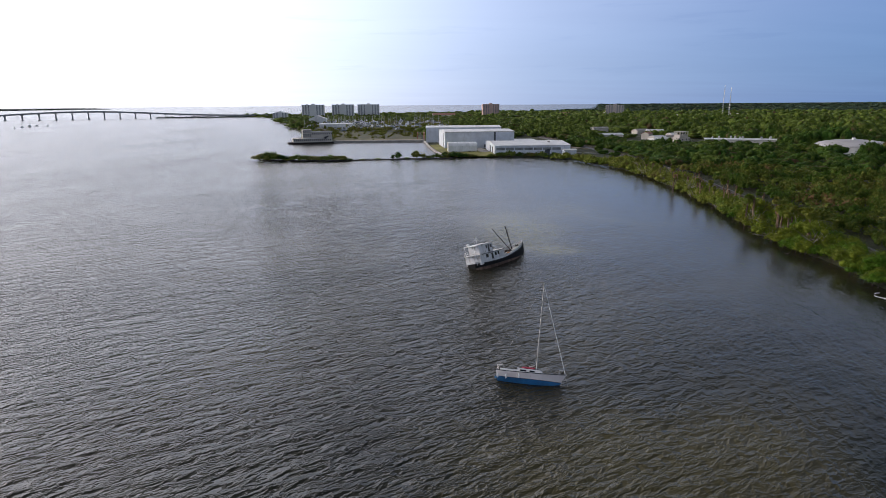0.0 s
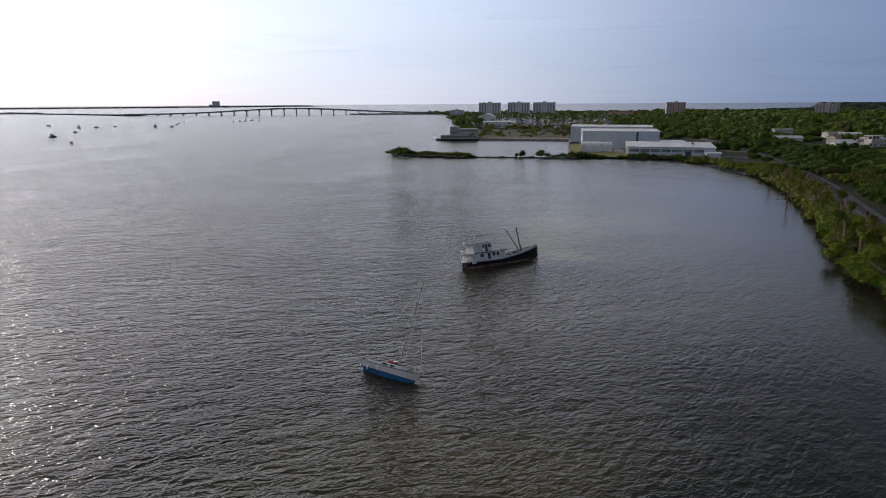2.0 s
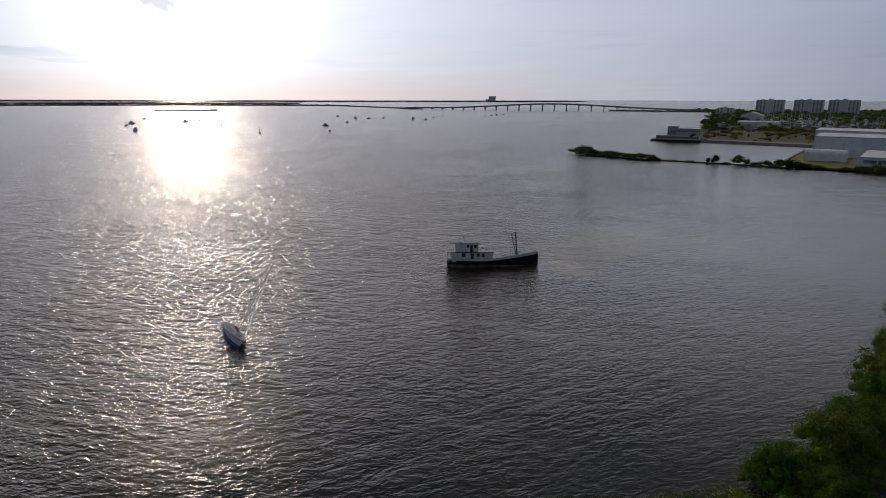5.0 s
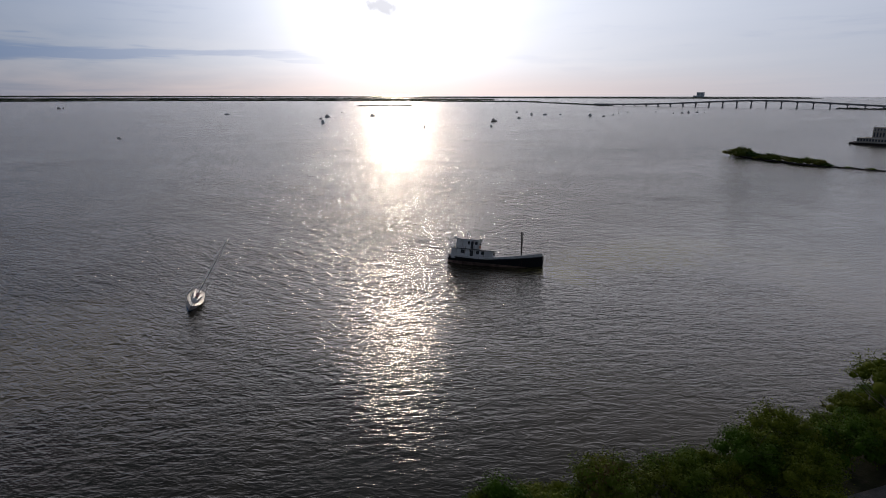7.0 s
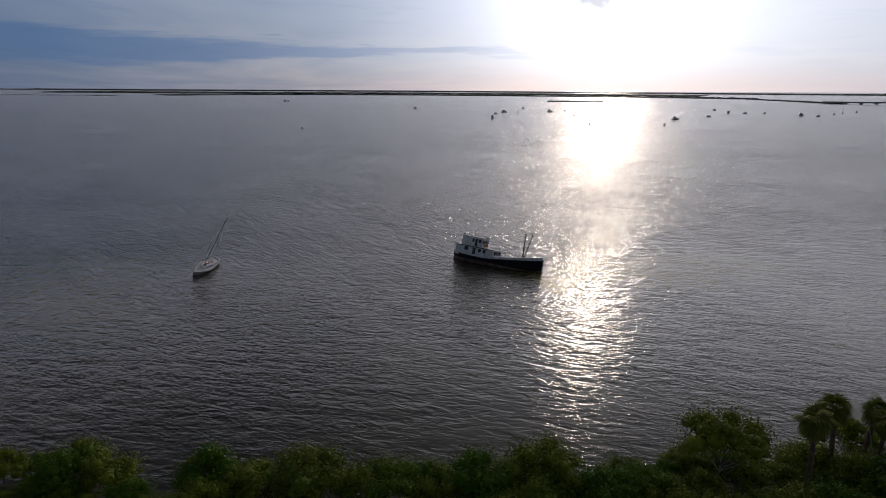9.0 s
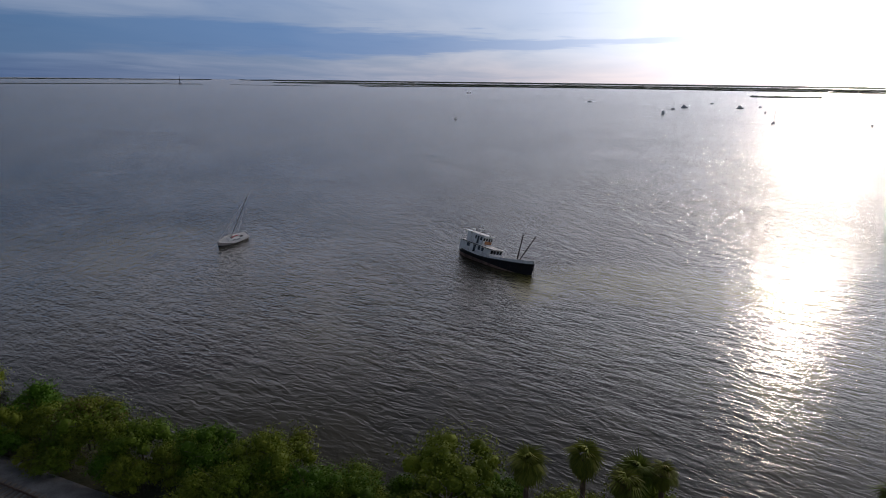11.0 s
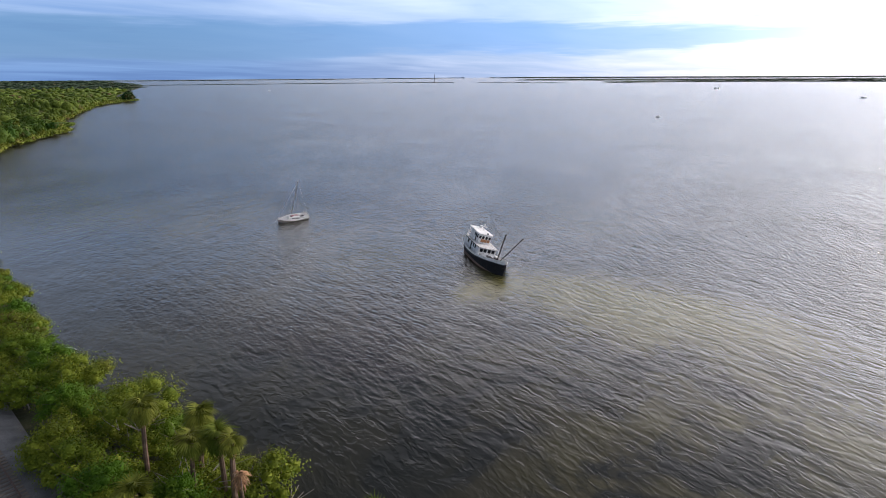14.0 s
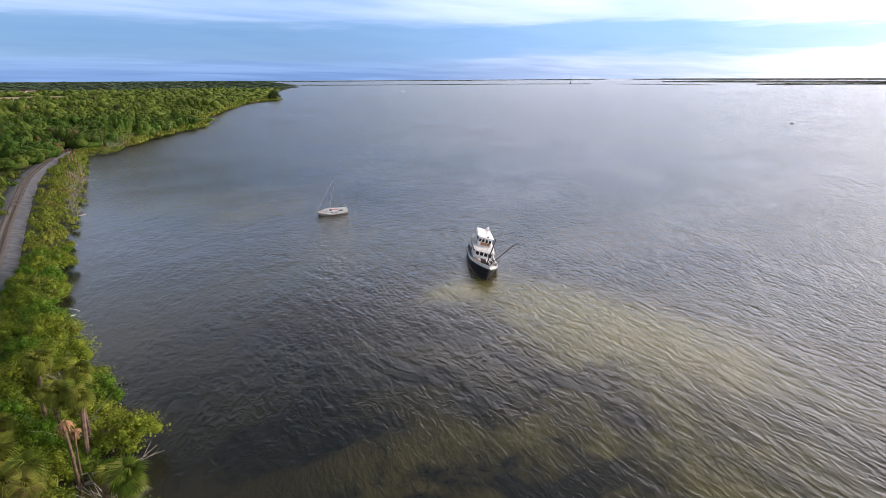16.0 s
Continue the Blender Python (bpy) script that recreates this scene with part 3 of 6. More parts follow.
    for y in (-1.4, 1.4):
        p = bmesh.new()
        bar(p, (-8.75, y * 0.85, 3.4), (-8.75, y * 0.85, 5.27), 0.04)
        part("post", p, WHITE_WORN, t)
    dome = bmesh.new()
    bmesh.ops.create_uvsphere(dome, u_segments=12, v_segments=8, radius=0.36, matrix=pose(-8.1, 0.7, 5.65) @ Matrix.Diagonal((1, 1, 0.75, 1)))
    bar(dome, (-8.1, 0.7, 5.34), (-8.1, 0.7, 5.5), 0.2, seg=10)
    part("radome", dome, WHITE, t, smooth=True)
    mastlet = bmesh.new()
    bar(mastlet, (-5.6, 0.3, 5.34), (-5.6, 0.3, 6.5), 0.04)
    box(mastlet, -5.75, -5.45, -0.35, 0.95, 6.12, 6.24, 0.02)
    part("radar_mast", mastlet, ALLOY, t)
    light_ = bmesh.new()
    box(light_, -3.0, -2.7, 0.2, 0.55, 5.36, 5.6, 0.04)
    part("searchlight", light_, DARK, t)
    bead = bmesh.new()
    bmesh.ops.create_uvsphere(bead, u_segments=10, v_segments=6, radius=0.24, matrix=pose(-5.6, 0.3, 6.62) @ Matrix.Diagonal((1, 1, 0.8, 1)))
    part("antenna_dome", bead, WHITE, t, smooth=True)
    # gear left lying on the foredeck
    tr = random.Random(4)
    for k, (x, y, w_, h_, mat) in enumerate(((2.7, -0.9, 0.5, 0.35, RUSTY_PANEL), (4.7, 0.7, 0.45, 0.3, DARK), (4.6, -0.8, 0.5, 0.25, ROPE), (6.3, 0.5, 0.3, 0.3, DARK), (6.6, -0.45, 0.35, 0.2, RUSTY_PANEL), (1.0, 1.6, 0.35, 0.4, DARK), (1.2, -1.6, 0.3, 0.45, ROPE))):
        lump = bmesh.new()
        z = 1.75 + 0.13 * max(0, x - 1.5)
        box(lump, -w_, w_, -w_ * 0.6, w_ * 0.6, 0, h_, 0.06, pose(x, y, z, tr.uniform(-6, 6), tr.uniform(-6, 6), tr.uniform(0, 90)))
        part("deck_gear", lump, mat, t)
    coil = bmesh.new()
    for k in range(14):
        a, b = k * 0.9, (k + 1) * 0.9
        bar(coil, (3.2 + 0.32 * math.cos(a), 0.9 + 0.32 * math.sin(a), 1.86 + 0.012 * k), (3.2 + 0.32 * math.cos(b), 0.9 + 0.32 * math.sin(b), 1.87 + 0.012 * k), 0.04, seg=4)
    part("rope_coil", coil, ROPE, t)
    # mast and boom forward
    mast = bmesh.new()
    bar(mast, (5.6, 0, 1.6), (5.15, 0.38, 7.65), 0.13, 0.10, 8)
    box(mast, 4.97, 5.37, 0.24, 0.52, 7.55, 7.7, 0.02)
    part("mast", mast, STEEL_DARK, t, "dark rusty steel mast")
    boom = bmesh.new()
    bar(boom, (5.5, 0.15, 2.0), (5.09, 3.85, 7.5), 0.11, 0.08, 8)
    box(boom, 4.97, 5.27, 3.70, 4.0, 7.4, 7.63, 0.03)
    part("boom", boom, STEEL_DARK, t)
    stay = bmesh.new()
    for a, b in (((5.2, 0.34, 7.0), (9.5, 0, 3.4)), ((5.2, 0.34, 7.0), (4.2, 1.9, 2.3)), ((5.2, 0.34, 7.0), (4.2, -1.9, 2.3)), ((5.2, 0.34, 7.0), (5.12, 3.5, 7.0))):
        bar(stay, a, b, 0.012, seg=4)
    part("stay", stay, STEEL_DARK, t)
    bits = bmesh.new()
    for y in (-0.25, 0.25):
        box(bits, 7.4, 7.55, y - 0.07, y + 0.07, 2.3, 3.3, 0.02)
    box(bits, 7.38, 7.57, -0.45, 0.45, 3.0, 3.12, 0.02)
    part("bitts", bits, STEEL_DARK, t)
    anchor = bmesh.new()
    bar(anchor, (9.5, -0.12, 3.3), (9.95, -0.3, 2.7), 0.05), bar(anchor, (9.8, -0.65, 2.75), (10.0, 0.05, 2.65), 0.05)
    part("anchor", anchor, STEEL_DARK, t)
    chain = bmesh.new()
    bar(chain, (9.7, 0.15, 2.95), (10.1, 0.5, -0.4), 0.035, seg=5)
    part("anchor_chain", chain, STEEL_DARK, t)
    return t


trawler(pose(2.8, 1.4, -1.08, 0, 0, 43.4) @ pose(0, 0, 0, -16, 1.5, 0) @ Matrix.Scale(1.05, 4))


# ---- the stranded sailing yacht ----
def yacht(at):
    t = thing("sailing_yacht", "small cream sailing yacht with a blue bottom, heeled over aground", "sailboat", at=at)
    st = []
    for i in range(15):
        u = i / 14
        x = -4.1 + 8.3 * u
        b = 1.33 * (1 - max(0, (u - 0.42) / 0.58) ** 2.1) * (0.68 + 0.32 * min(1, u / 0.42) ** 0.8)
        st.append((x, max(b, 0.04), 0.98 + 0.28 * (u - 0.3) ** 2 / 0.49 + 0.05))
    rings = hull_rings(st, -0.55, [-0.55, -0.35, -0.1, 0.12, 0.3, 0.62, 99])
    # raked bow and overhanging stern
    out = []
    for r in rings:
        x0 = r[0][0]
        out.append([(x - (max(0, x0 - 2.0) * 0.46 if x0 > 2.2 else -max(0, -x0 - 3.0) * 0.3) * (1 - (z + 0.55) / 1.7), y, z) for x, y, z in r])
    skin(out, [1, 1, 1, 1, 0, 0], "hull", [CREAM, BLUE], t, "cream topsides over bright blue bottom paint")
    keel = bmesh.new()
    box(keel, -0.9, 0.8, -0.09, 0.09, -1.35, -0.4, 0.04)
    part("keel", keel, BLUE, t)
    rudder = bmesh.new()
    box(rudder, -4.25, -3.7, -0.04, 0.04, -0.9, 0.35, 0.03)
    part("rudder", rudder, BLUE, t)
    belt = bmesh.new()
    for s in (1, -1):
        for a, b in zip(st, st[1:]):
            bar(belt, (a[0], s * (a[1] + 0.01), a[2] - 0.05), (b[0], s * (b[1] + 0.01), b[2] - 0.05), 0.045, seg=5)
    part("gunwale", belt, DARK, t, "dark gunwale strip")
    boot = bmesh.new()          # thin black line between the topsides and the bottom paint
    for s in (1, -1):
        for a, b in zip(out, out[1:]):
            pa, pb = ([(x, y, z) for x, y, z in r if abs(z - 0.3) < 0.02 and y * s >= 0] for r in (a, b))
            if pa and pb:
                bar(boot, (pa[0][0], pa[0][1] + 0.004 * s, pa[0][2]), (pb[0][0], pb[0][1] + 0.004 * s, pb[0][2]), 0.028, seg=4)
    if boot.verts:
        part("boot_stripe", boot, DARK, t, "thin black stripe over the bottom paint")
    part("deck", sheet_between(st, 0.03, 0.03), WHITE, t)
    cab = bmesh.new()
    tapered_house(cab, -1.5, 1.9, 0.86, 0.5, 0.95, 1.5, 0.7, 0.14)
    cab = part("cabin", cab, WHITE, t)
    for s in (1, -1):
        for x, wd in ((-0.8, 0.75), (0.25, 0.6)):
            bm = bmesh.new()
            box(bm, -wd / 2, wd / 2, -0.03, 0.03, -0.09, 0.09, 0.02, pose(x, s * (0.80 - 0.105 * (x + 1.5)), 1.25, s * 12, 0, -s * 5.5))
            part("window", bm, GLASS_DARK, cab)
    hat = bmesh.new()
    box(hat, 0.3, 0.85, -0.28, 0.28, 1.48, 1.56, 0.02)
    part("hatch", hat, DARK, cab)
    slide = bmesh.new()
    box(slide, -1.55, -0.75, -0.34, 0.34, 1.48, 1.58, 0.02)
    part("sliding_hatch", slide, DECK_GREY, cab)
    pit = bmesh.new()
    box(pit, -3.4, -1.62, -0.36, 0.36, 0.985, 1.05, 0.02)
    part("cockpit", pit, DECK_GREY, t, "stained grey cockpit sole")
    # no recess is cut: the footwell's shade is this dark slab
    well = bmesh.new()
    box(well, -2.9, -1.7, -0.2, 0.2, 1.0, 1.075, 0.02)
    part("footwell", well, DARK, t, "dark slab standing in for the shaded footwell")
    for s in (1, -1):
        coam = bmesh.new()
        box(coam, -3.6, -1.5, s * 0.62 - 0.06, s * 0.62 + 0.06, 0.98, 1.3, 0.03)
        part("coaming", coam, WHITE, t)
    mast = bmesh.new()
    bar(mast, (0.7, 0, 1.3), (0.85, 0, 12.25), 0.075, 0.055, 8)
    mast = part("mast", mast, MAST_GREY, t, "bare dull alloy mast")
    spr = bmesh.new()
    bar(spr, (0.78, -0.85, 6.6), (0.78, 0.85, 6.6), 0.025, seg=5)
    part("spreader", spr, ALLOY, mast)
    head = bmesh.new()
    box(head, 0.72, 0.98, -0.06, 0.06, 12.2, 12.35, 0.02)
    part("masthead", head, ALLOY, mast)
    boom = bmesh.new()
    bar(boom, (0.45, 0, 2.0), (-0.6, 0.25, 1.62), 0.06, seg=7)
    part("boom", boom, ALLOY, t)
    cover = bmesh.new()
    for i in range(7):
        bar(cover, (0.5 - 0.22 * i, 0.1 * math.sin(i), 1.66), (0.28 - 0.22 * i, 0.1 * math.sin(i + 1), 1.62), 0.13, 0.12, 7)
    part("sail_cover", cover, RED_CLOTH, t, "faded red sail cover")
    fs = bmesh.new()
    bar(fs, (4.12, 0, 1.35), (0.95, 0, 11.8), 0.038, 0.022, 7)
    part("furled_sail", fs, WHITE, t, "white rolled headsail on the forestay")
    stays = bmesh.new()
    for s in (1, -1):
        bar(stays, (0.84, 0, 11.9), (0.78, s * 0.85, 6.6), 0.008, seg=4), bar(stays, (0.78, s * 0.85, 6.6), (0.6, s * 1.2, 1.1), 0.008, seg=4)
    bar(stays, (0.84, 0, 12.2), (-4.05, 0, 1.1), 0.004, seg=4)
    part("shroud", stays, ALLOY, t)
    pul = bmesh.new()
    for y in (-0.6, 0.6):
        bar(pul, (3.4, y * 0.5, 1.2), (3.4, y * 0.5, 1.75), 0.02, seg=5), bar(pul, (3.4, y * 0.5, 1.73), (4.15, 0, 1.78), 0.018, seg=5)
    part("pulpit", pul, ALLOY, t)
    pul = bmesh.new()
    for y in (-0.6, 0.6):
        bar(pul, (-3.95, y, 1.05), (-3.95, y, 1.7), 0.02, seg=5), bar(pul, (-3.2, y * 1.6, 1.05), (-3.2, y * 1.6, 1.65), 0.02, seg=5)
        bar(pul, (-3.95, y, 1.68), (-3.2, y * 1.6, 1.65), 0.018, seg=5)
    bar(pul, (-3.95, -0.6, 1.68), (-3.95, 0.6, 1.68), 0.018, seg=5)
    part("pushpit", pul, ALLOY, t)
    for s, x, dz in ((-1, -3.7, 0.35), (-1, -2.7, 0.32), (-1, -1.2, 0.55), (1, 0.4, 0.5), (1, -2.2, 0.45)):
        fen = bmesh.new()
        bmesh.ops.create_uvsphere(fen, u_segments=8, v_segments=6, radius=0.13, matrix=pose(x, s * 1.38, dz) @ Matrix.Diagonal((1, 1, 2.2, 1)))
        bar(fen, (x, s * 1.36, dz + 0.25), (x, s * 1.3, 1.05), 0.012, seg=4)
        part("fender", fen, WHITE, t, smooth=True)
    rop = bmesh.new()
    bar(rop, (4.05, -0.05, 1.2), (4.9, -0.4, -1.0), 0.02, seg=5)
    part("anchor_rope", rop, ROPE, t)
    return t


yacht(pose(-4.5, -55.8, -0.05, 0, 0, -19.8) @ pose(0, 0, 0, -31, 0, 0) @ Matrix.Scale(1.04, 4))

# ---- plants ----
BARK = plain("bark", (0.10, 0.08, 0.06), 0.9, 0, 0.25, 3.0, relief=0.02)
DEAD_WOOD = plain("bleached_wood", (0.34, 0.30, 0.26), 0.9, 0, 0.2, 3.0)
PALM_BARK = plain("palm_trunk", (0.17, 0.11, 0.075), 0.9, 0, 0.25, 4.0, relief=0.02)
DEAD_PALM = plain("dead_palm_trunk", (0.33, 0.22, 0.13), 0.9, 0, 0.25, 3.0, relief=0.02)
DULL_FROND = plain("old_frond", (0.20, 0.135, 0.075), 0.9, 0, 0.25, 3.0)
DRY_FROND = plain("dry_frond", (0.37, 0.205, 0.095), 0.9, 0, 0.25, 3.0)
LEAF_MANGROVE = leafy("mangrove_leaves", (0.078, 0.165, 0.010), (0.20, 0.235, 0.021))
LEAF_PALM = leafy("palm_leaves", (0.095, 0.150, 0.014), (0.190, 0.205, 0.028))
LEAF_INLAND = leafy("inland_woodland_leaves", (0.046, 0.115, 0.013), (0.155, 0.205, 0.030), (0.16, 0.11, 0.05), 0.1, True)
LEAF_DARK = leafy("dark_tree_leaves", (0.022, 0.060, 0.014), (0.050, 0.085, 0.022), clumped=True)
LEAF_WOOD = leafy("woodland_leaves", (0.080, 0.160, 0.018), (0.260, 0.255, 0.048), (0.30, 0.165, 0.085), 0.35, True)
# distance haze is mixed into these bluer, paler leaf colours
LEAF_HAZED = leafy("hazed_woodland_leaves", (0.042, 0.080, 0.042), (0.070, 0.108, 0.058), clumped=True)
LEAF_SCRUB = leafy("scrub_leaves", (0.110, 0.195, 0.018), (0.240, 0.255, 0.040), (0.19, 0.12, 0.06), 0.2)

_bm = bmesh.new()
bmesh.ops.create_icosphere(_bm, subdivisions=1, radius=1.0)
_bm.verts.ensure_lookup_table()
ICO_V = np.array([v.co[:] for v in _bm.verts])
ICO_F = np.array([[v.index for v in f.verts] for f in _bm.faces])
_bm.free()


def unit(rng, n):
    v = rng.normal(size=(n, 3))
    return v / np.linalg.norm(v, axis=1, keepdims=True)


def leaves_on(rng, centre, radii, n, size, up=0.35):
    """n pointed leaf sprays spread over an ellipsoid: corners and quads."""
    d = unit(rng, n)
    d[:, 2] = np.where(d[:, 2] < -0.35, -d[:, 2], d[:, 2])
    reach = np.where(rng.uniform(size=(n, 1)) < 0.16, rng.uniform(1.2, 1.85, (n, 1)), rng.uniform(0.6, 1.25, (n, 1)))          # some shoots stand out
    c = np.array(centre) + d * np.array(radii) * reach
    nrm = d + 0.75 * unit(rng, n) + np.array((0, 0, up))
    nrm /= np.linalg.norm(nrm, axis=1, keepdims=True)
    a = np.cross(nrm, unit(rng, n))
    a /= np.linalg.norm(a, axis=1, keepdims=True) + 1e-9
    b = np.cross(nrm, a)
    s = size * rng.uniform(0.6, 1.4, (n, 1))
    v = np.stack([c + a * s, c + b * s * 0.62 - nrm * s * 0.12, c - a * s * 0.9, c - b * s * 0.62 - nrm * s * 0.12], 1).reshape(-1, 3)
    f = np.arange(4 * n).reshape(n, 4)
    return v, f


def crown(rng, radius, height, base, lobes, leaves, size, core=0.78):
    """A crown of several lobes: leaf quads and dark inner masses, as corners, quads and triangles."""
    V, Q, T = [], [], []
    k = 0
    for i in range(lobes):
        ang, off = rng.uniform(0, 6.28), radius * (0.70 * math.sqrt(rng.uniform(0, 1)) if lobes > 1 else 0.0)
        r = radius * rng.uniform(0.22, 0.46) if lobes > 6 else (radius * rng.uniform(0.42, 0.62) if lobes > 1 else radius)
        if lobes > 6:          # a dome of many small clumps, reaching down at its rim
            off = radius * 0.88 * math.sqrt(rng.uniform(0.0, 1.0))
            h = min(r * rng.uniform(0.6, 1.0), 0.4 * (height - base))
            top_ = base + (height - base - h) * math.sqrt(max(0.12, 1 - (off / radius) ** 2))
            c = (off * math.cos(ang), off * math.sin(ang), base + h * 0.6 + (top_ - base - h * 0.6) * rng.uniform(0.45, 1.0))
            v, q = leaves_on(rng, c, (r, r, h), leaves // lobes, size)
            V.append(v), Q.append(q + k)
            k += len(v)
            if core:
                v = ICO_V * np.array((r, r, h)) * core * rng.uniform(0.8, 1.1, (len(ICO_V), 1)) + np.array(c)
                V.append(v), T.append(ICO_F + k)
                k += len(v)
            continue
        h = (height - base) * rng.uniform(0.34, 0.5)
        c = (off * math.cos(ang), off * math.sin(ang), base + h + (height - base - 2 * h) * rng.uniform(0.1, 1.0) * (1 - 0.5 * off / radius))
        v, q = leaves_on(rng, c, (r, r, h), leaves // lobes, size)
        V.append(v), Q.append(q + k)
        k += len(v)
        if core:
            v = ICO_V * np.array((r, r, h)) * core * rng.uniform(0.8, 1.1, (len(ICO_V), 1)) + np.array(c)
            V.append(v), T.append(ICO_F + k)
            k += len(v)
    return np.concatenate(V), np.concatenate(Q), np.concatenate(T) if T else np.zeros((0, 3), int)


def lumpy(rng, lobes, leaves, size):
    """A far crown one metre in radius and high: many small clumps of uneven size with leaf sprays breaking their outline."""
    V, Q, T, k = [], [], [], 0
    for i in range(lobes):
        a, o = rng.uniform(0, 6.28), math.sqrt(rng.uniform(0.02, 1.0)) * 0.72
        r = rng.uniform(0.26, 0.44) * (1 - 0.2 * o)
        h = r * rng.uniform(0.7, 1.0)
        c = np.array((o * math.cos(a), o * math.sin(a), (0.78 - 0.5 * o * o) * rng.uniform(0.75, 1.05) - 0.35 * h))
        V.append(ICO_V * np.array((r, r, h)) * rng.uniform(0.72, 1.12, (len(ICO_V), 1)) + c)
        T.append(ICO_F + k)
        k += len(ICO_V)
        if leaves:
            v, q = leaves_on(rng, c, (r, r, h), max(1, leaves // lobes), size)
            V.append(v), Q.append(q + k)
            k += len(v)
    v = ICO_V * np.array((0.8, 0.8, 0.3)) + np.array((0, 0, 0.28))          # the shaded inside
    V.append(v), T.append(ICO_F + k)
    return np.concatenate(V), np.concatenate(Q) if Q else np.zeros((0, 4), int), np.concatenate(T)


def soup(name, V, Q, T, mat):
    """A mesh of many quads and triangles."""
    me = bpy.data.meshes.new(name)
    me.vertices.add(len(V))
    me.vertices.foreach_set("co", np.asarray(V, np.float32).ravel())
    me.loops.add(Q.size + T.size)
    me.loops.foreach_set("vertex_index", np.concatenate([Q.ravel(), T.ravel()]).astype(np.int32))
    me.polygons.add(len(Q) + len(T))
    me.polygons.foreach_set("loop_start", np.concatenate([np.arange(len(Q)) * 4, Q.size + np.arange(len(T)) * 3]).astype(np.int32))
    me.update(calc_edges=True)
    me.shade_smooth()
    me.materials.append(mat)
    return me


def scatter(name, kinds, places, mat, seed):
    """Joins one of the given crowns at each place (x, y, z, turn, width, height)."""
    rng = np.random.default_rng(seed)
    V, Q, T, k = [], [], [], 0
    pick = rng.integers(0, len(kinds), len(places))
    for i, (cv, cq, ct) in enumerate(kinds):
        P = places[pick == i]
        if not len(P):
            continue
        ca, sa = np.cos(P[:, 3])[:, None], np.sin(P[:, 3])[:, None]
        x = (cv[None, :, 0] * ca - cv[None, :, 1] * sa) * P[:, 4:5] + P[:, 0:1]
        y = (cv[None, :, 0] * sa + cv[None, :, 1] * ca) * P[:, 4:5] + P[:, 1:2]
        z = cv[None, :, 2] * P[:, 5:6] + P[:, 2:3]
        V.append(np.stack([x, y, z], -1).reshape(-1, 3))
        step = (np.arange(len(P)) * len(cv) + k)[:, None, None]
        Q.append((cq[None] + step).reshape(-1, 4)), T.append((ct[None] + step).reshape(-1, 3))
        k += len(P) * len(cv)
    return soup(name, np.concatenate(V), np.concatenate(Q), np.concatenate(T), mat)


def limbs(rng, height, spread, n, r0, lean=0.0):
    bm = bmesh.new()
    top = Vector((lean, 0, height * 0.35))
    bar(bm, (0, 0, -0.3), top, r0, r0 * 0.7, 7)
    for i in range(n):
        a = 6.28 * i / n + rng.uniform(-0.4, 0.4)
        p = top
        r = r0 * 0.6
        for s in range(3):
            q = p + Vector((math.cos(a) * spread / 3, math.sin(a) * spread / 3, height * 0.16)) + Vector(rng.normal(0, 0.12, 3))
            bar(bm, p, q, r, r * 0.6, 5)
            p, r, a = q, r * 0.6, a + rng.uniform(-0.5, 0.5)
    return bm


rng = np.random.default_rng(11)


def mangrove_kind(seed, radius, height, leaves, base=0.15):
    r = np.random.default_rng(seed)
    t = thing("mangrove_bush", "dense bright green mangrove bush rooted at the waterline", "bush", "mangroves on the shore")
    part("trunk", limbs(r, height, radius * 0.8, 6, 0.10), BARK, t)
    part("crown", soup("crown", *crown(r, radius, height, base, 26, int(leaves * 2.1), 0.115, 0.6), LEAF_MANGROVE), None, t)
    return t


def frond_fan(rng, size, droop):
    """One fan-shaped palm leaf on its stalk, pointing along x."""
    V, Q = [], []
    stalk = size * 0.55
    V += [(0, -0.02, 0), (stalk, -0.02, stalk * 0.1), (stalk, 0.02, stalk * 0.1), (0, 0.02, 0)]
    Q.append((0, 1, 2, 3))
    for i in range(15):
        a = radians(-105 + 15 * i)
        ln = size * (0.75 - 0.2 * abs(i - 7) / 7) * rng.uniform(0.85, 1.1)
        p = np.array((stalk, 0, stalk * 0.1))
        w = np.array((-math.sin(a), math.cos(a), 0)) * 0.05 * size
        m = p + np.array((math.cos(a), math.sin(a), 0.12)) * ln * 0.5
        e = p + np.array((math.cos(a), math.sin(a), -droop)) * ln
        k = len(V)
        V += [tuple(p), tuple(m + w), tuple(e), tuple(m - w)]
        Q.append((k, k + 1, k + 2, k + 3))
    return np.array(V), np.array(Q)


def frond_dry(rng, size, droop):
    """A dry, shrivelled frond: a bundle of three narrow hanging strips."""
    V, Q = [], []
    for k in range(3):
        a = rng.uniform(-0.35, 0.35)
        mids = [(0, 0.0), (0.4, 0.10), (0.75, -0.05 - 0.3 * droop), (1.0, -0.35 - droop)]
        for (u0, z0), (u1, z1), w0, w1 in zip(mids, mids[1:], (0.03, 0.09, 0.07), (0.09, 0.07, 0.01)):
            n0 = len(V)
            for u, z, w_ in ((u0, z0, w0), (u1, z1, w1)):
                c = np.array((u * math.cos(a), u * math.sin(a), z)) * size
                o = np.array((-math.sin(a), math.cos(a), 0.4)) * w_ * size
                V += [tuple(c - o), tuple(c + o)]
            Q.append((n0, n0 + 1, n0 + 3, n0 + 2))
    return np.array(V), np.array(Q)


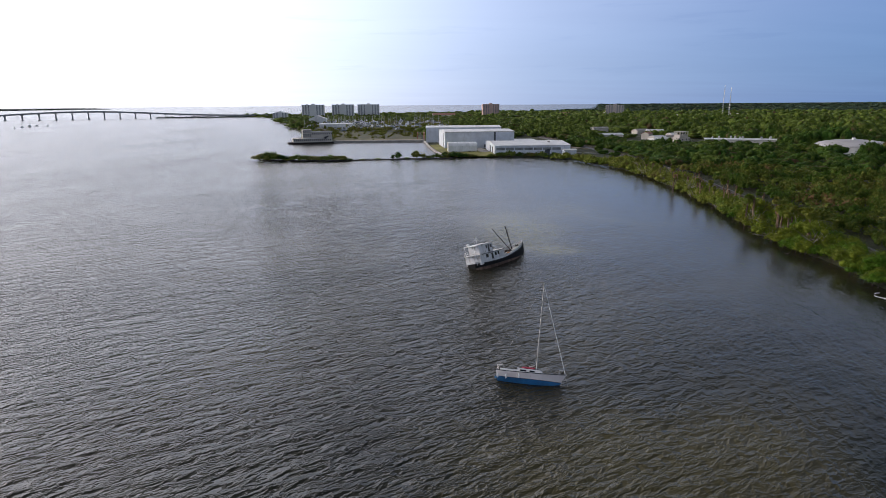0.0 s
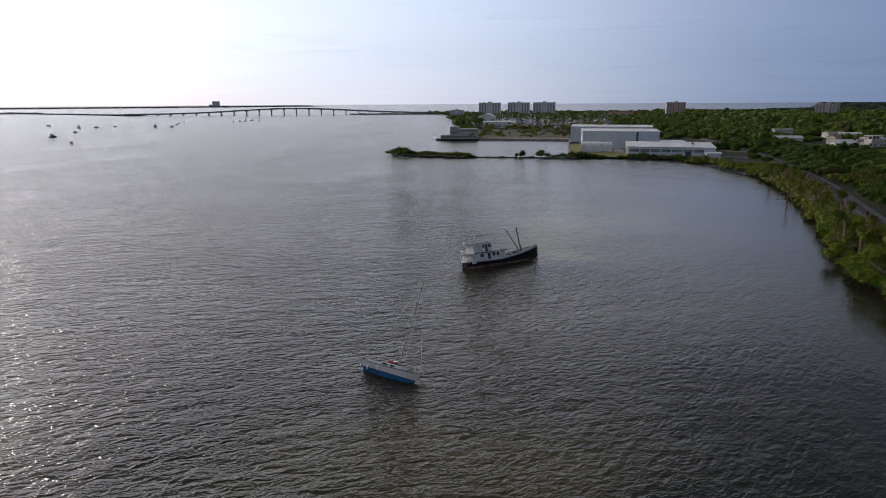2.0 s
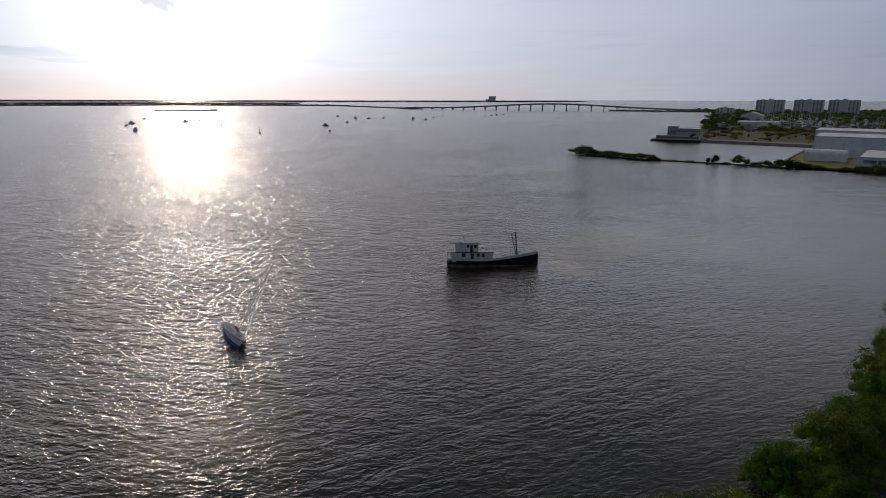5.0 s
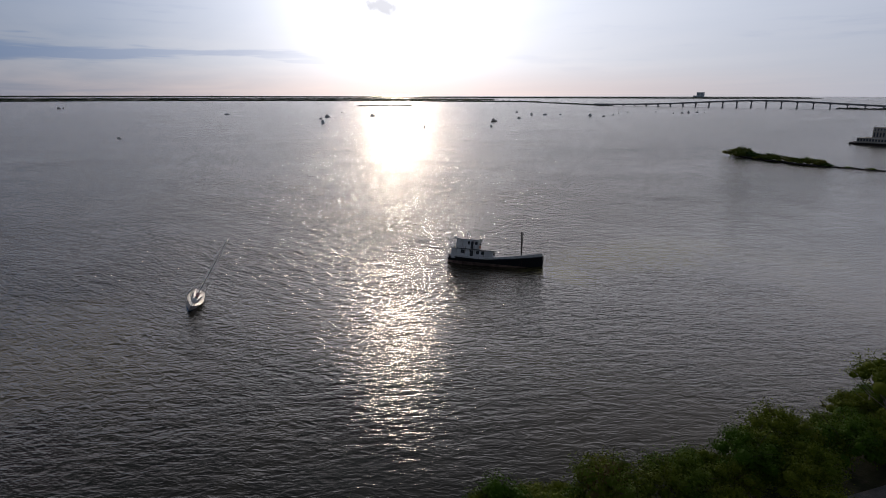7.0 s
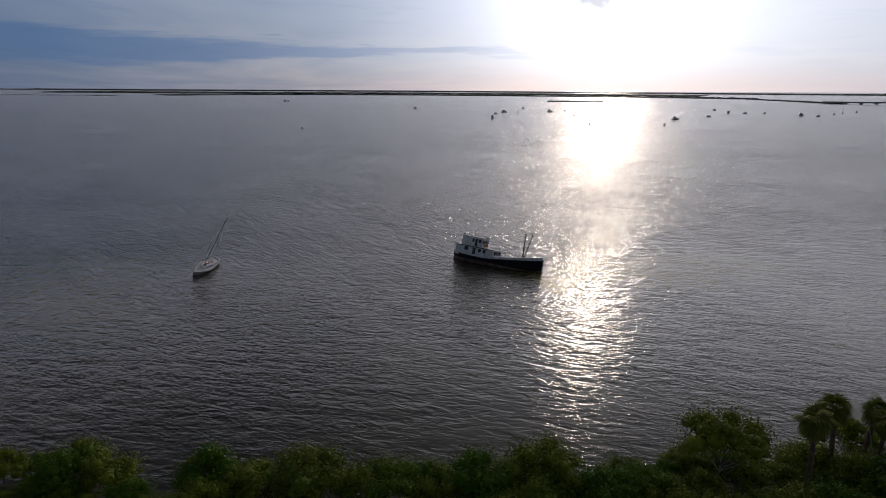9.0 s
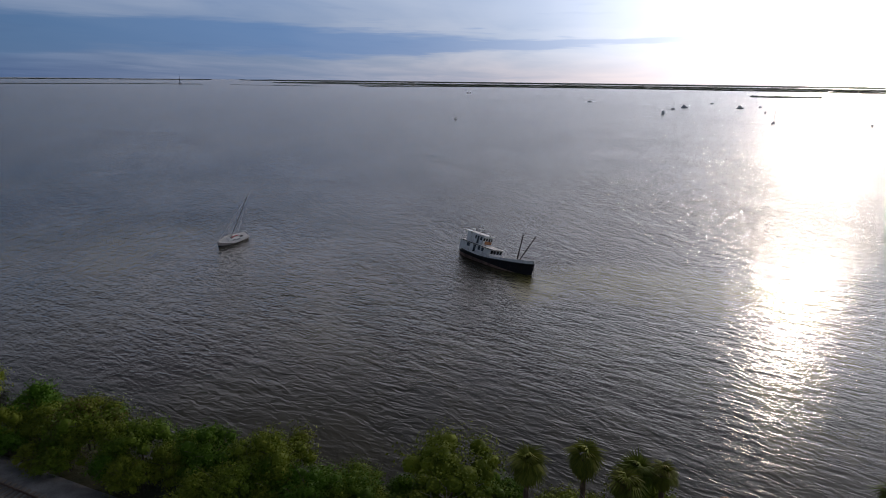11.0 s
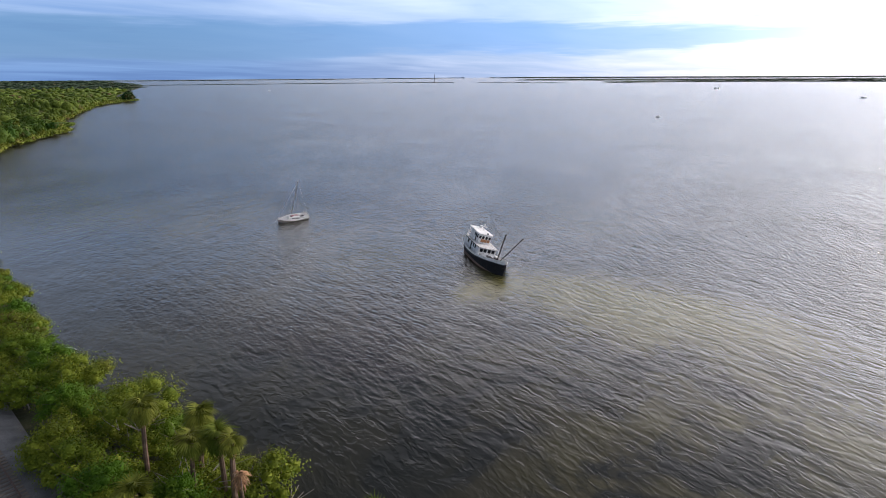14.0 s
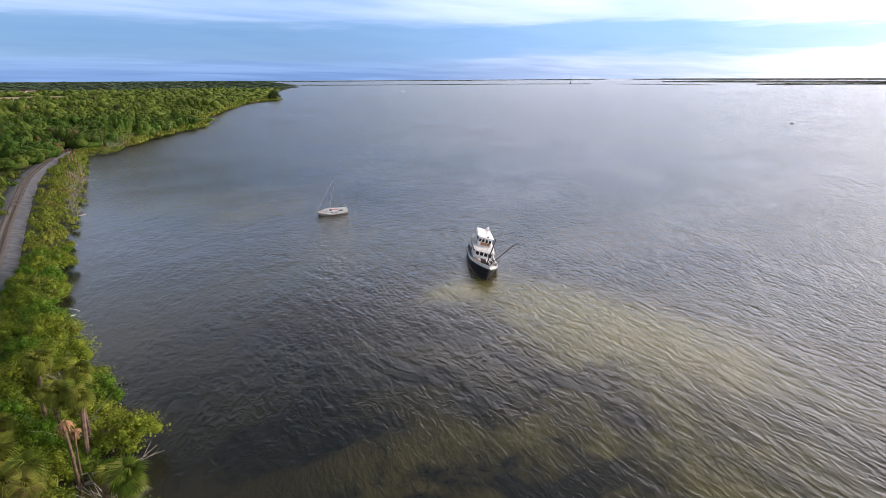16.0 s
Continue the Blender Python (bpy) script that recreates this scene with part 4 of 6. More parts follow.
def palm_kind(seed, height, fronds, dry, lean, size=1.2, live=True):
    r = np.random.default_rng(seed)
    t = thing("cabbage_palm", "cabbage palm with a tuft of fan leaves" if live else "dying cabbage palm with drooping orange-brown fronds", "palm tree", "palms on the shore")
    bm = bmesh.new()
    p, k = Vector((0, 0, -0.3)), 7
    for i in range(k):
        q = Vector((lean * ((i + 1) / k) ** 2, 0, height * (i + 1) / k))
        bar(bm, p, q, 0.23 - 0.008 * i, 0.222 - 0.008 * i, 8)
        p = q
    part("trunk", bm, PALM_BARK, t)
    top = np.array(p)

    def tuft(n, lo, hi, droop, sz, leaf=frond_fan):
        V, Q, o = [], [], 0
        for i in range(n):
            v, q = leaf(r, sz * r.uniform(0.8, 1.15), droop)
            m = np.array(Euler((r.uniform(-0.4, 0.4), -radians(r.uniform(lo, hi)), i * 2.4 + r.uniform(-0.3, 0.3)), "XYZ").to_matrix())
            V.append(v @ m.T + top), Q.append(q + o)
            o += len(v)
        return np.concatenate(V), np.concatenate(Q), np.zeros((0, 3), int)
    if live:
        part("fronds", soup("fronds", *tuft(fronds, -72, 80, 0.65, size), LEAF_PALM), None, t)
    part("dry_fronds", soup("dry_fronds", *tuft(dry * 2, *((-88, -45) if live else (-60, 40)), 0.4, size * (0.9 if live else 1.15), frond_dry), DRY_FROND), None, t, "dry brown fronds")
    return t


def snag_kind(seed, height):
    r = np.random.default_rng(seed)
    bm = limbs(r, height, height * 0.55, 5, 0.09, 0.3)
    for i in range(14):
        a, z = r.uniform(0, 6.28), r.uniform(0.4, 0.9) * height
        p = Vector((math.cos(a) * 0.3 * height, math.sin(a) * 0.3 * height, z))
        q = p + Vector(r.normal(0, 0.09 * height, 3))
        bar(bm, p * 0.75, q, 0.04, 0.025, 4)
        bar(bm, q, q + Vector(r.normal(0, 0.09 * height, 3)), 0.025, 0.01, 4)
    return lone("dead_tree", bm, DEAD_WOOD, "bare bleached dead mangrove on the shore", "dead tree", group="dead trees on the shore")


def pole_kind(seed, height):
    r = np.random.default_rng(seed)
    t = thing("dead_palm", "bare tan trunk of a dead palm on the shore", "dead tree", "dead palms on the shore")
    bm = bmesh.new()
    p, lean = Vector((0, 0, -0.6)), r.uniform(-0.6, 0.6)
    for i in range(6):
        q = Vector((lean * ((i + 1) / 6) ** 2, 0.1 * math.sin(i), height * (i + 1) / 6))
        bar(bm, p, q, 0.22 - 0.012 * i, 0.20 - 0.012 * i, 7)
        p = q
    part("trunk", bm, DEAD_PALM, t)
    V, Q, o = [], [], 0
    for i in range(7):
        v, q = frond_dry(r, r.uniform(0.7, 1.1), 0.5)
        m = np.array(Euler((0, radians(r.uniform(20, 70)), i * 0.95), "XYZ").to_matrix())
        V.append(v @ m.T + np.array(p)), Q.append(q + o)
        o += len(v)
    part("dry_fronds", soup("dry_fronds", np.concatenate(V), np.concatenate(Q), np.zeros((0, 3), int), DULL_FROND), None, t, "a few hanging dry fronds")
    return t


# ---- railway line ----
LINE = [(-75, -385), (-40, -335), (-16.5, -295), (-4.1, -272.5), (9.4, -246.4), (24.5, -211.3), (37.1, -177.4), (52.1, -125.8), (61.3, -92.6), (71.6, -54), (78.4, -31), (81.05, -20), (83.7, -9), (87.5, 8), (97.8, 50), (109, 102),
        (117, 143), (123, 185), (128, 235), (131, 300), (132, 380), (131, 480)]


def spline(points, step):
    """Evenly spaced places on a smooth curve through the points."""
    P = np.array([points[0]] + list(points) + [points[-1]], float)
    out = []
    for a, b, c, d in zip(P, P[1:], P[2:], P[3:]):
        for u in np.linspace(0, 1, 40, endpoint=False):
            out.append(0.5 * (2 * b + (c - a) * u + (2 * a - 5 * b + 4 * c - d) * u ** 2 + (3 * b - a - 3 * c + d) * u ** 3))
    out = np.array(out + [P[-1]])
    s = np.concatenate([[0], np.cumsum(np.hypot(*np.diff(out, axis=0).T))])
    t = np.arange(0, s[-1], step)
    return np.stack([np.interp(t, s, out[:, 0]), np.interp(t, s, out[:, 1])], -1)


track = spline(LINE, 3.0)


def off_track(x, y):
    return np.hypot(track[:, 0] - x, track[:, 1] - y).min()


def ribbon(points, profile):
    """Sweeps a profile of (offset, height) along the ground."""
    rings = []
    for i, p in enumerate(points):
        d = points[min(i + 1, len(points) - 1)] - points[max(i - 1, 0)]
        d = d / np.hypot(*d)
        rings.append([(p[0] + o * d[1], p[1] - o * d[0], z) for o, z in profile])
    return rings


def build_ballast(n, s, p):
    v = n.add("ShaderNodeTexVoronoi", Vector=p, Scale=9.0)
    c = n.mix(n.ramp(n.noise(p, 0.6, 4.0), 0.3, 0.7), (0.12, 0.12, 0.125), (0.215, 0.215, 0.22))
    c = n.mix(n.ramp(v.outputs["Distance"], 0.0, 0.6, 0.55, 0.0), c, (0.06, 0.06, 0.06))
    n.set(s, "Base Color", c)
    n.set(s, "Roughness", 0.95)
    bump(n, s, v.outputs["Distance"], 1.0, 0.05)


BALLAST = material("ballast", build_ballast)
SLEEPER = plain("sleeper_wood", (0.20, 0.17, 0.145), 0.9, 0, 0.25, 2.0)
RAIL = plain("rail_steel", (0.16, 0.11, 0.085), 0.5, 0.6, 0.15, 2.0)
bed = bmesh.new()
loft(bed, ribbon(track, [(-3.9, 0.68), (-2.9, 1.02), (-1.8, 1.28), (1.8, 1.28), (2.9, 1.02), (3.9, 0.68), (3.9, -0.5), (-3.9, -0.5)]))
railway = lone("railway_bed", bed, BALLAST, "grey gravel railway bed following the shore", "railway", "structure")
for o in (-0.75, 0.75):
    bm = bmesh.new()
    loft(bm, ribbon(track, [(o - 0.07, 1.42), (o - 0.07, 1.46), (o - 0.02, 1.47), (o - 0.035, 1.56), (o + 0.035, 1.56), (o + 0.02, 1.47), (o + 0.07, 1.46), (o + 0.07, 1.42)]))
    part("rail", bm, RAIL, railway)

# ---- shore plants ----
mangroves = [mangrove_kind(20 + i, *k) for i, k in enumerate(((2.3, 3.6, 1100), (2.9, 4.6, 1500), (1.8, 3.0, 800), (3.3, 5.4, 1800), (2.6, 4.1, 1300), (3.8, 7.9, 1700, 4.6)))]
palms = [palm_kind(40, 6.8, 54, 7, 0.5, 1.25), palm_kind(41, 6.4, 40, 4, -0.4, 0.9), palm_kind(42, 7.6, 56, 8, 0.5, 1.3), palm_kind(43, 4.2, 46, 2, 0.2, 1.25)]
dying = palm_kind(44, 7.2, 0, 12, 0.4, 0.85, live=False)
snags = [snag_kind(50, 3.6), snag_kind(51, 2.8), snag_kind(52, 4.6), snag_kind(53, 7.4)]


def shore_z(sd):
    return max(0.0, 0.9 * (1 - math.exp(-max(sd, 0) / 4))) - 0.05


rng = np.random.default_rng(3)
scrub = []
shore_line = COAST[[i for i, c in enumerate(COAST) if -130 < c[0] and -369 < c[1] < 250][::-1]]
shore_line = shore_line[np.argsort(shore_line[:, 1])]
for y0 in np.arange(-330, 236, 2.6):
    for j in range(14):
        x = np.interp(y0, shore_line[:, 1], shore_line[:, 0])
        px, py = x + rng.uniform(0.4, 31), y0 + rng.uniform(-1.5, 1.5)
        d = float(inland(np.array([px]), np.array([py]))[0])
        tx = np.interp(py, track[:, 1], track[:, 0])
        if off_track(px, py) < (4.9 if py < -58 else (4.2 if py < 15 else 6.2)) or px > tx - (6 if 15 < py < 180 else 3) or d < -0.6 or (200 < y0 and d > 6):
            continue
        near_ = -70 < y0 < 42
        bare = -215 < y0 < -100
        if rng.uniform() < (0.06 if near_ else (0.25 if bare and d < 5 else 0.04)):
            continue
        s = rng.uniform(0.75, 1.12) * (0.9 if bare else 1.0) * (0.72 if d < 2.2 else 1.0) * (1.18 if near_ and d > 5 and py > -16 else 1.0)
        s *= (0.62 if py < -58 else 1.0) * (0.76 if tx - px < 8 and py < 45 else 1.0)
        if 2 < py < 24:          # low growth round the palms
            s = min(s, 0.88)
        if near_ and d > 8 and rng.uniform() < 0.04:
            copy_thing(palms[rng.integers(0, 4)], pose(px, py, shore_z(d), 0, 0, rng.uniform(0, 360)))
        elif near_:
            copy_thing(mangroves[rng.integers(0, 5)], pose(px, py, shore_z(d), 0, 0, rng.uniform(0, 360)) @ Matrix.Diagonal((s, s, s * rng.uniform(0.85, 1.15), 1)))
        else:
            scrub.append((px, py, shore_z(d), rng.uniform(0, 6.28), 2.6 * s, 3.6 * s * rng.uniform(0.8, 1.2)))
edge = np.random.default_rng(19)
south_edge = np.array([c for c in SOUTH_SHORE if -600 < c[0] < -20], float)
for a, b in zip(south_edge, south_edge[1:]):          # bushes along the wooded shore to the south
    run = np.hypot(*(b - a))
    step_ = 3.0 + 0.008 * abs(a[1])
    side_way = np.array((b[1] - a[1], a[0] - b[0])) / run
    for u in np.arange(0, run, step_):
        for k in range(2):
            q = a + (b - a) * (u / run) - side_way * edge.uniform(-1.0, 2.5 + 4.0 * k) + edge.normal(0, 0.8, 2)
            w_ = edge.uniform(2.2, 4.0) * (0.8 + 0.0006 * abs(a[1]))
            scrub.append((q[0], q[1], 0.0, edge.uniform(0, 6.28), w_, w_ * edge.uniform(0.9, 1.5)))
sr = np.random.default_rng(9)
scrub_kinds = [crown(sr, 1.0, 1.0, 0.05, 7, 140, 0.125) for i in range(5)]
lone("mangrove_scrub", scatter("mangrove_scrub", scrub_kinds, np.array(scrub), LEAF_SCRUB, 9), None, "green mangrove scrub along the farther shore", "bushes", "stuff")
for x, y, k, s in ((77.7, 4.6, 2, 1.0), (75.6, 9.0, 0, 1.05), (75.8, 12.1, 0, 1.03), (76.8, 14.4, 1, 1.12), (77.9, 11.0, 2, 0.92), (82.2, 10.5, 3, 1.1), (83.5, 16, 3, 1.2), (82.0, 19.5, 3, 1.2), (84.2, 21.5, 3, 1.25), (84.8, 12.5, 3, 1.2), (77.2, 22, 3, 0.8), (83.5, 25, 1, 1.1), (77.4, 29, 2, 1.0),
                   (-45, -312, 2, 1.2), (-60, -325, 2, 1.3), (-80, -340, 0, 1.3)):
    d = float(inland(np.array([x]), np.array([y]))[0])
    copy_thing(palms[k], pose(x, y, shore_z(d), 0, 0, rng.uniform(0, 360)) @ Matrix.Diagonal((s, s, s, 1)))
for x, y, k, s in ((72.8, 14.2, 0, 1.25), (72.7, 1.8, 4, 1.0), (71.2, -0.4, 2, 0.9), (74.6, 8.2, 1, 0.95), (76.0, 17.6, 2, 0.8), (75.6, 11.2, 0, 0.9), (74.2, -1.0, 5, 1.0), (71.0, 4.0, 2, 0.7), (72.6, 10.6, 2, 0.8)):
    copy_thing(mangroves[k], pose(x, y, 0.1, 0, 0, rng.uniform(0, 360)) @ Matrix.Diagonal((s, s, s, 1)))
for x, y, s, h in ((78.6, 17.7, 0.68, 0.96), (78.1, 16.7, 0.45, 0.74), (86, 88, 0.9, 0.9)):
    copy_thing(dying, pose(x, y, 0.6, 0, 0, rng.uniform(0, 360)) @ Matrix.Diagonal((s, s, h, 1)))
bare_spots = [(77.3, 9.6, 3), (74.6, -2.0, 3), (75.8, -19, 0), (78.5, 28, 2), (74.2, 12.6, 1), (60, -66, 1), (91, 98, 2), (88, 78, 1), (97, 138, 2)]
for y in [*np.arange(-97, -200, -6.5), *np.arange(-247, -300, -5.5)]:          # dead stands along the bare stretches
    bare_spots.append((np.interp(y, shore_line[:, 1], shore_line[:, 0]) + rng.uniform(0.5, 5), y, int(rng.integers(0, 4))))
for x, y, k in bare_spots:
    copy_thing(snags[k], pose(x, y, 0.0, rng.uniform(-14, 14), rng.uniform(-14, 14), rng.uniform(0, 360)))
poles = [pole_kind(60, 6.2), pole_kind(61, 4.8), pole_kind(62, 7.2)]
pr = np.random.default_rng(88)
for x0, y0, x1, y1, n_ in ((80, 30, 90, 40, 9), (86, 52, 94, 66, 7), (90, 74, 99, 96, 10), (98, 108, 106, 128, 8), (101, 140, 110, 176, 9), (-30, -283, -14, -262, 7), (-80, -340, -36, -290, 14), (8, -228, 16, -196, 5), (24, -170, 32, -146, 4)):
    for k in range(n_):
        u = (k + pr.uniform(0, 1)) / n_
        x, y = x0 + (x1 - x0) * u + pr.normal(0, 1.6), y0 + (y1 - y0) * u + pr.normal(0, 1.6)
        copy_thing(poles[pr.integers(0, 3)], pose(x, y, 0.3, pr.normal(0, 4), pr.normal(0, 4), pr.uniform(0, 360)) @ Matrix.Scale(pr.uniform(0.75, 1.1), 4))
sn = np.random.default_rng(71)
for y in np.arange(22, 165, 3.2):
    x = np.interp(y, shore_line[:, 1], shore_line[:, 0]) + sn.uniform(1.0, 9.0)
    if sn.uniform() < 0.3:
        copy_thing(palms[sn.integers(0, 3)], pose(x, y, 0.5, 0, 0, sn.uniform(0, 360)) @ Matrix.Scale(sn.uniform(0.75, 0.95), 4))
    else:
        copy_thing(snags[sn.integers(1, 4)], pose(x, y, 0.3, sn.uniform(-12, 12), sn.uniform(-12, 12), sn.uniform(0, 360)) @ Matrix.Scale(sn.uniform(0.7, 1.0), 4))
for ob in mangroves + palms + poles + [dying] + snags:
    for o in (*ob.children_recursive, ob):
        bpy.data.objects.remove(o)


def drift(x, y, turn, pieces, label, mat=DEAD_WOOD):
    bm = bmesh.new()
    for a, b, r in pieces:
        bar(bm, a, b, r, r * 0.5, 6)
    ob = lone("driftwood", bm, mat, label, "driftwood", group="driftwood at the waterline")
    ob.matrix_basis = pose(x, y, 0.05, 0, 0, turn)


drift(40.2, -106, 20, [((0, 0, 0), (4.5, 0.4, 0.2), 0.14), ((2.6, 0.2, 0.1), (3.6, 1.2, 0.5), 0.07)], "bleached fallen trunk lying in the shallows")
drift(78.6, 16.4, 175, [((4.0, -0.2, 0.3), (7.0, 0.3, 0.5), 0.07), ((5.0, 0.3, 0.3), (7.4, -0.6, 0.9), 0.05), ((4.6, 0.0, 0.2), (7.2, 1.1, 0.7), 0.05), ((5.4, 0.2, 0.2), (6.9, 1.6, 1.1), 0.04), ((3.6, 0.2, 0.2), (6.2, 0.9, 0.2), 0.06), ((0, 0, 0.4), (3.5, 0.2, 0.2), 0.13), ((1.5, 0, 0.3), (4.2, 1.6, 0.5), 0.1), ((0.5, 0, 0.3), (3.0, -1.2, 0.3), 0.08), ((2, 0.5, 0.3), (4.8, 0.4, 0.9), 0.07)], "grey fallen mangrove with bare roots")
drift(68.6, -1.1, 0, [((0, 0, -0.1), (0.7, 0.2, 0.25), 0.12), ((0, 0, 0.0), (-0.6, 0.3, 0.25), 0.1)], "dark snag poking out of the water", BARK)
drift(91, 99, 10, [((0, 0, 0), (-2.5, 0.5, 0.9), 0.15), ((-1, 0.2, 0.2), (-2.2, 1.4, 1.6), 0.08)], "brown snag leaning out of the water", BARK)
bm = bmesh.new()
prev = None
for i in range(9):
    a = radians(-60 + 17 * i)
    ring = [(2.0 * math.cos(a) * 1.25, 2.0 * math.sin(a), 0.02), (1.86 * math.cos(a) * 1.25, 1.86 * math.sin(a), 0.24 + 0.05 * math.sin(i * 1.7)), (1.74 * math.cos(a) * 1.25, 1.74 * math.sin(a), 0.21), (1.84 * math.cos(a) * 1.25, 1.84 * math.sin(a), 0.0)]
    vs = [bm.verts.new(p) for p in ring]
    if prev:
        for k in range(4):
            bm.faces.new((prev[k], prev[(k + 1) % 4], vs[(k + 1) % 4], vs[k]))
    prev = vs
bmesh.ops.recalc_face_normals(bm, faces=bm.faces)
ob = lone("dinghy_wreck", bm, WHITE, "broken white dinghy hull washed into the mangroves", "wreck")
ob.matrix_basis = pose(66.6, -31.0, 0.0, 0, 6, 150)

# ---- woodland ----
CLEAR = [(8, 96, 246, 335), (8, 128, 335, 440), (40, 118, 232, 316), (180, 262, 325, 414), (225, 272, 280, 320), (250, 300, 195, 250), (190, 262, 440, 505), (-115, 20, 400, 640), (-140, 80, 640, 1030)]


def woods(r0, r1, cell, sectors, seed, jitter=1.5):
    rng = np.random.default_rng(seed)
    g = np.arange(-r1, r1, cell)
    X, Y = np.meshgrid(g, g)
    X, Y = X.ravel() + rng.uniform(-1, 1, X.size) * cell * jitter * 0.5 + 40, Y.ravel() + rng.uniform(-1, 1, Y.size) * cell * jitter * 0.5
    R = np.hypot(X - 40, Y)
    yaw = np.degrees(np.arctan2(-(X - 40), Y)) % 360
    ok = (R >= r0) & (R < r1) & (np.abs(X) < 4900) & (np.abs(Y) < 4900)
    ok &= np.any([((yaw - a) % 360) < (b - a) for a, b in sectors], axis=0)
    X, Y, R = X[ok], Y[ok], R[ok]
    d = inland(X, Y)
    ok = d > np.where(R < 420, 5.0, cell * 0.25)
    for x0, x1, y0, y1 in CLEAR:
        ok &= ~((X > x0) & (X < x1) & (Y > y0) & (Y < y1))
    ok &= ~((np.hypot((X + 270) / 140, (Y + 1230) / 230) < 1))
    X, Y, d = X[ok], Y[ok], d[ok]
    tx = np.interp(Y, track[:, 1], track[:, 0])
    lim = (Y > -262) & (Y < 470)
    keep = (~lim & ((Y > 0) | (np.abs(X - tx) > 5.5))) | (X > tx + np.where((Y > 15) & (Y < 180), 5.6, 3.4)) | ((Y > 236))
    keep &= ~((Y > 230) & (Y < 450) & (np.abs(X - tx) < 6))
    return X[keep], Y[keep], rng


def places(X, Y, rng, wide, tall_near, tall_far, z=0.7):
    n = len(X)
    ridge = np.clip((X - 230) / 60, 0, 1) * (Y > 0) + np.clip((-Y - 150) / 200, 0, 1) * (Y < 0) * (0.4 + 0.6 * (np.sin(X * 0.013) * np.sin(Y * 0.011) > -0.2))
    lump = 0.75 + 0.5 * np.abs(np.sin(X * 0.045 + 1.7 * np.sin(Y * 0.031)))
    tall = (tall_near + (tall_far - tall_near) * np.clip(ridge, 0, 1)) * lump * rng.uniform(0.55, 1.3, n)
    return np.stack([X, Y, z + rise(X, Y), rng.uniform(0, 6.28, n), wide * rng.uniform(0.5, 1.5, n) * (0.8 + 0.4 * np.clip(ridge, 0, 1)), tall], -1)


kr = np.random.default_rng(77)
fine_kinds = [crown(kr, 1.0, 1.0, 0.05, 8, 120, 0.135, 0.7) for i in range(6)]
mid_kinds = [lumpy(kr, 9, 36, 0.12) for i in range(8)]
near_kinds = [lumpy(kr, 12, 110, 0.10) for i in range(8)]
far_kinds = [lumpy(kr, 2, 0, 0.1) for i in range(6)]
SIGHT, SIGHT_NEAR = [(296, 400), (95, 190)], [(262, 400), (95, 190)]
SIGHT_FAR = [(308, 400), (95, 180)]
X, Y, r = woods(0, 190, 8.0, [(190, 262)], 6)
lone("woodland", scatter("woodland", mid_kinds, places(X, Y, r, 5.0, 4.2, 8.0), LEAF_WOOD, 6), None, "green coastal woodland farther along the railway", "woodland", "stuff")
X, Y, r = woods(0, 190, 5.2, SIGHT_NEAR, 1)
lone("woodland", scatter("woodland", fine_kinds, places(X, Y, r, 3.9, 3.9, 8.0), LEAF_WOOD, 1), None, "scrubby green coastal woodland behind the railway", "woodland", "stuff")
X, Y, r = woods(190, 430, 9.6, SIGHT, 2)
lone("woodland", scatter("woodland", near_kinds, places(X, Y, r, 7.6, 5.0, 12.5), LEAF_INLAND, 2), None, "dense green coastal woodland", "woodland", "stuff")
X, Y, r = woods(430, 900, 13.5, SIGHT_FAR, 3)
lone("woodland", scatter("woodland", mid_kinds, places(X, Y, r, 10.0, 6.5, 12), LEAF_INLAND, 3), None, "dense dark green woodland farther inland", "woodland", "stuff")
mx = np.random.default_rng(31)
X, Y = mx.uniform(-110, 14, 130), mx.uniform(436, 650, 130)
ok = inland(X, Y) > 6
lone("woodland", scatter("woodland", fine_kinds, places(X[ok], Y[ok], mx, 3.4, 3.6, 4.0), LEAF_WOOD, 33), None, "scattered shrubs on the dry meadow", "bushes", "stuff")
X, Y = mx.uniform(-140, 80, 170), mx.uniform(620, 1040, 170)
lone("woodland", scatter("woodland", mid_kinds, places(X, Y, mx, 4.5, 4.0, 6.0), LEAF_WOOD, 34), None, "trees dotted about the marina", "trees", "stuff")
X, Y, r = woods(900, 1900, 24, SIGHT_FAR, 4)
lone("woodland", scatter("woodland", far_kinds, places(X, Y, r, 15, 7.0, 10), LEAF_INLAND, 4), None, "distant dark green woodland", "woodland", "stuff")
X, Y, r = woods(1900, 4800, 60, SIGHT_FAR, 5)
lone("woodland", scatter("woodland", far_kinds, places(X, Y, r, 38, 4.0, 5.0), LEAF_HAZED, 5), None, "woodland reaching to the horizon", "woodland", "stuff")

# tall dark trees standing out on the points of the southern shore
tall_kind = [crown(kr, 1.0, 1.0, 0.12, 16, 700, 0.075, 0.7) for i in range(3)]
for i, (x, y, rad, hgt) in enumerate(((-478, -838, 9, 17), (-466, -822, 8, 15), (-490, -856, 9, 15), (-455, -806, 7, 13), (-212, -606, 7, 13), (-205, -598, 6, 11), (-268, -690, 8, 13), (-92, -452, 6, 9), (-30, -420, 6, 10), (25, -330, 5, 9))):
    t = thing("shore_tree", "tall dark green tree above the scrub", "tree", "tall trees on the southern shore", at=pose(x, y, 0.5))
    part("crown", scatter("crown", tall_kind, np.array([[0, 0, 0, i * 1.7, rad, hgt]]), LEAF_DARK, i), None, t)
    part("trunk", limbs(kr, hgt * 0.8, rad * 0.5, 5, 0.3), BARK, t)

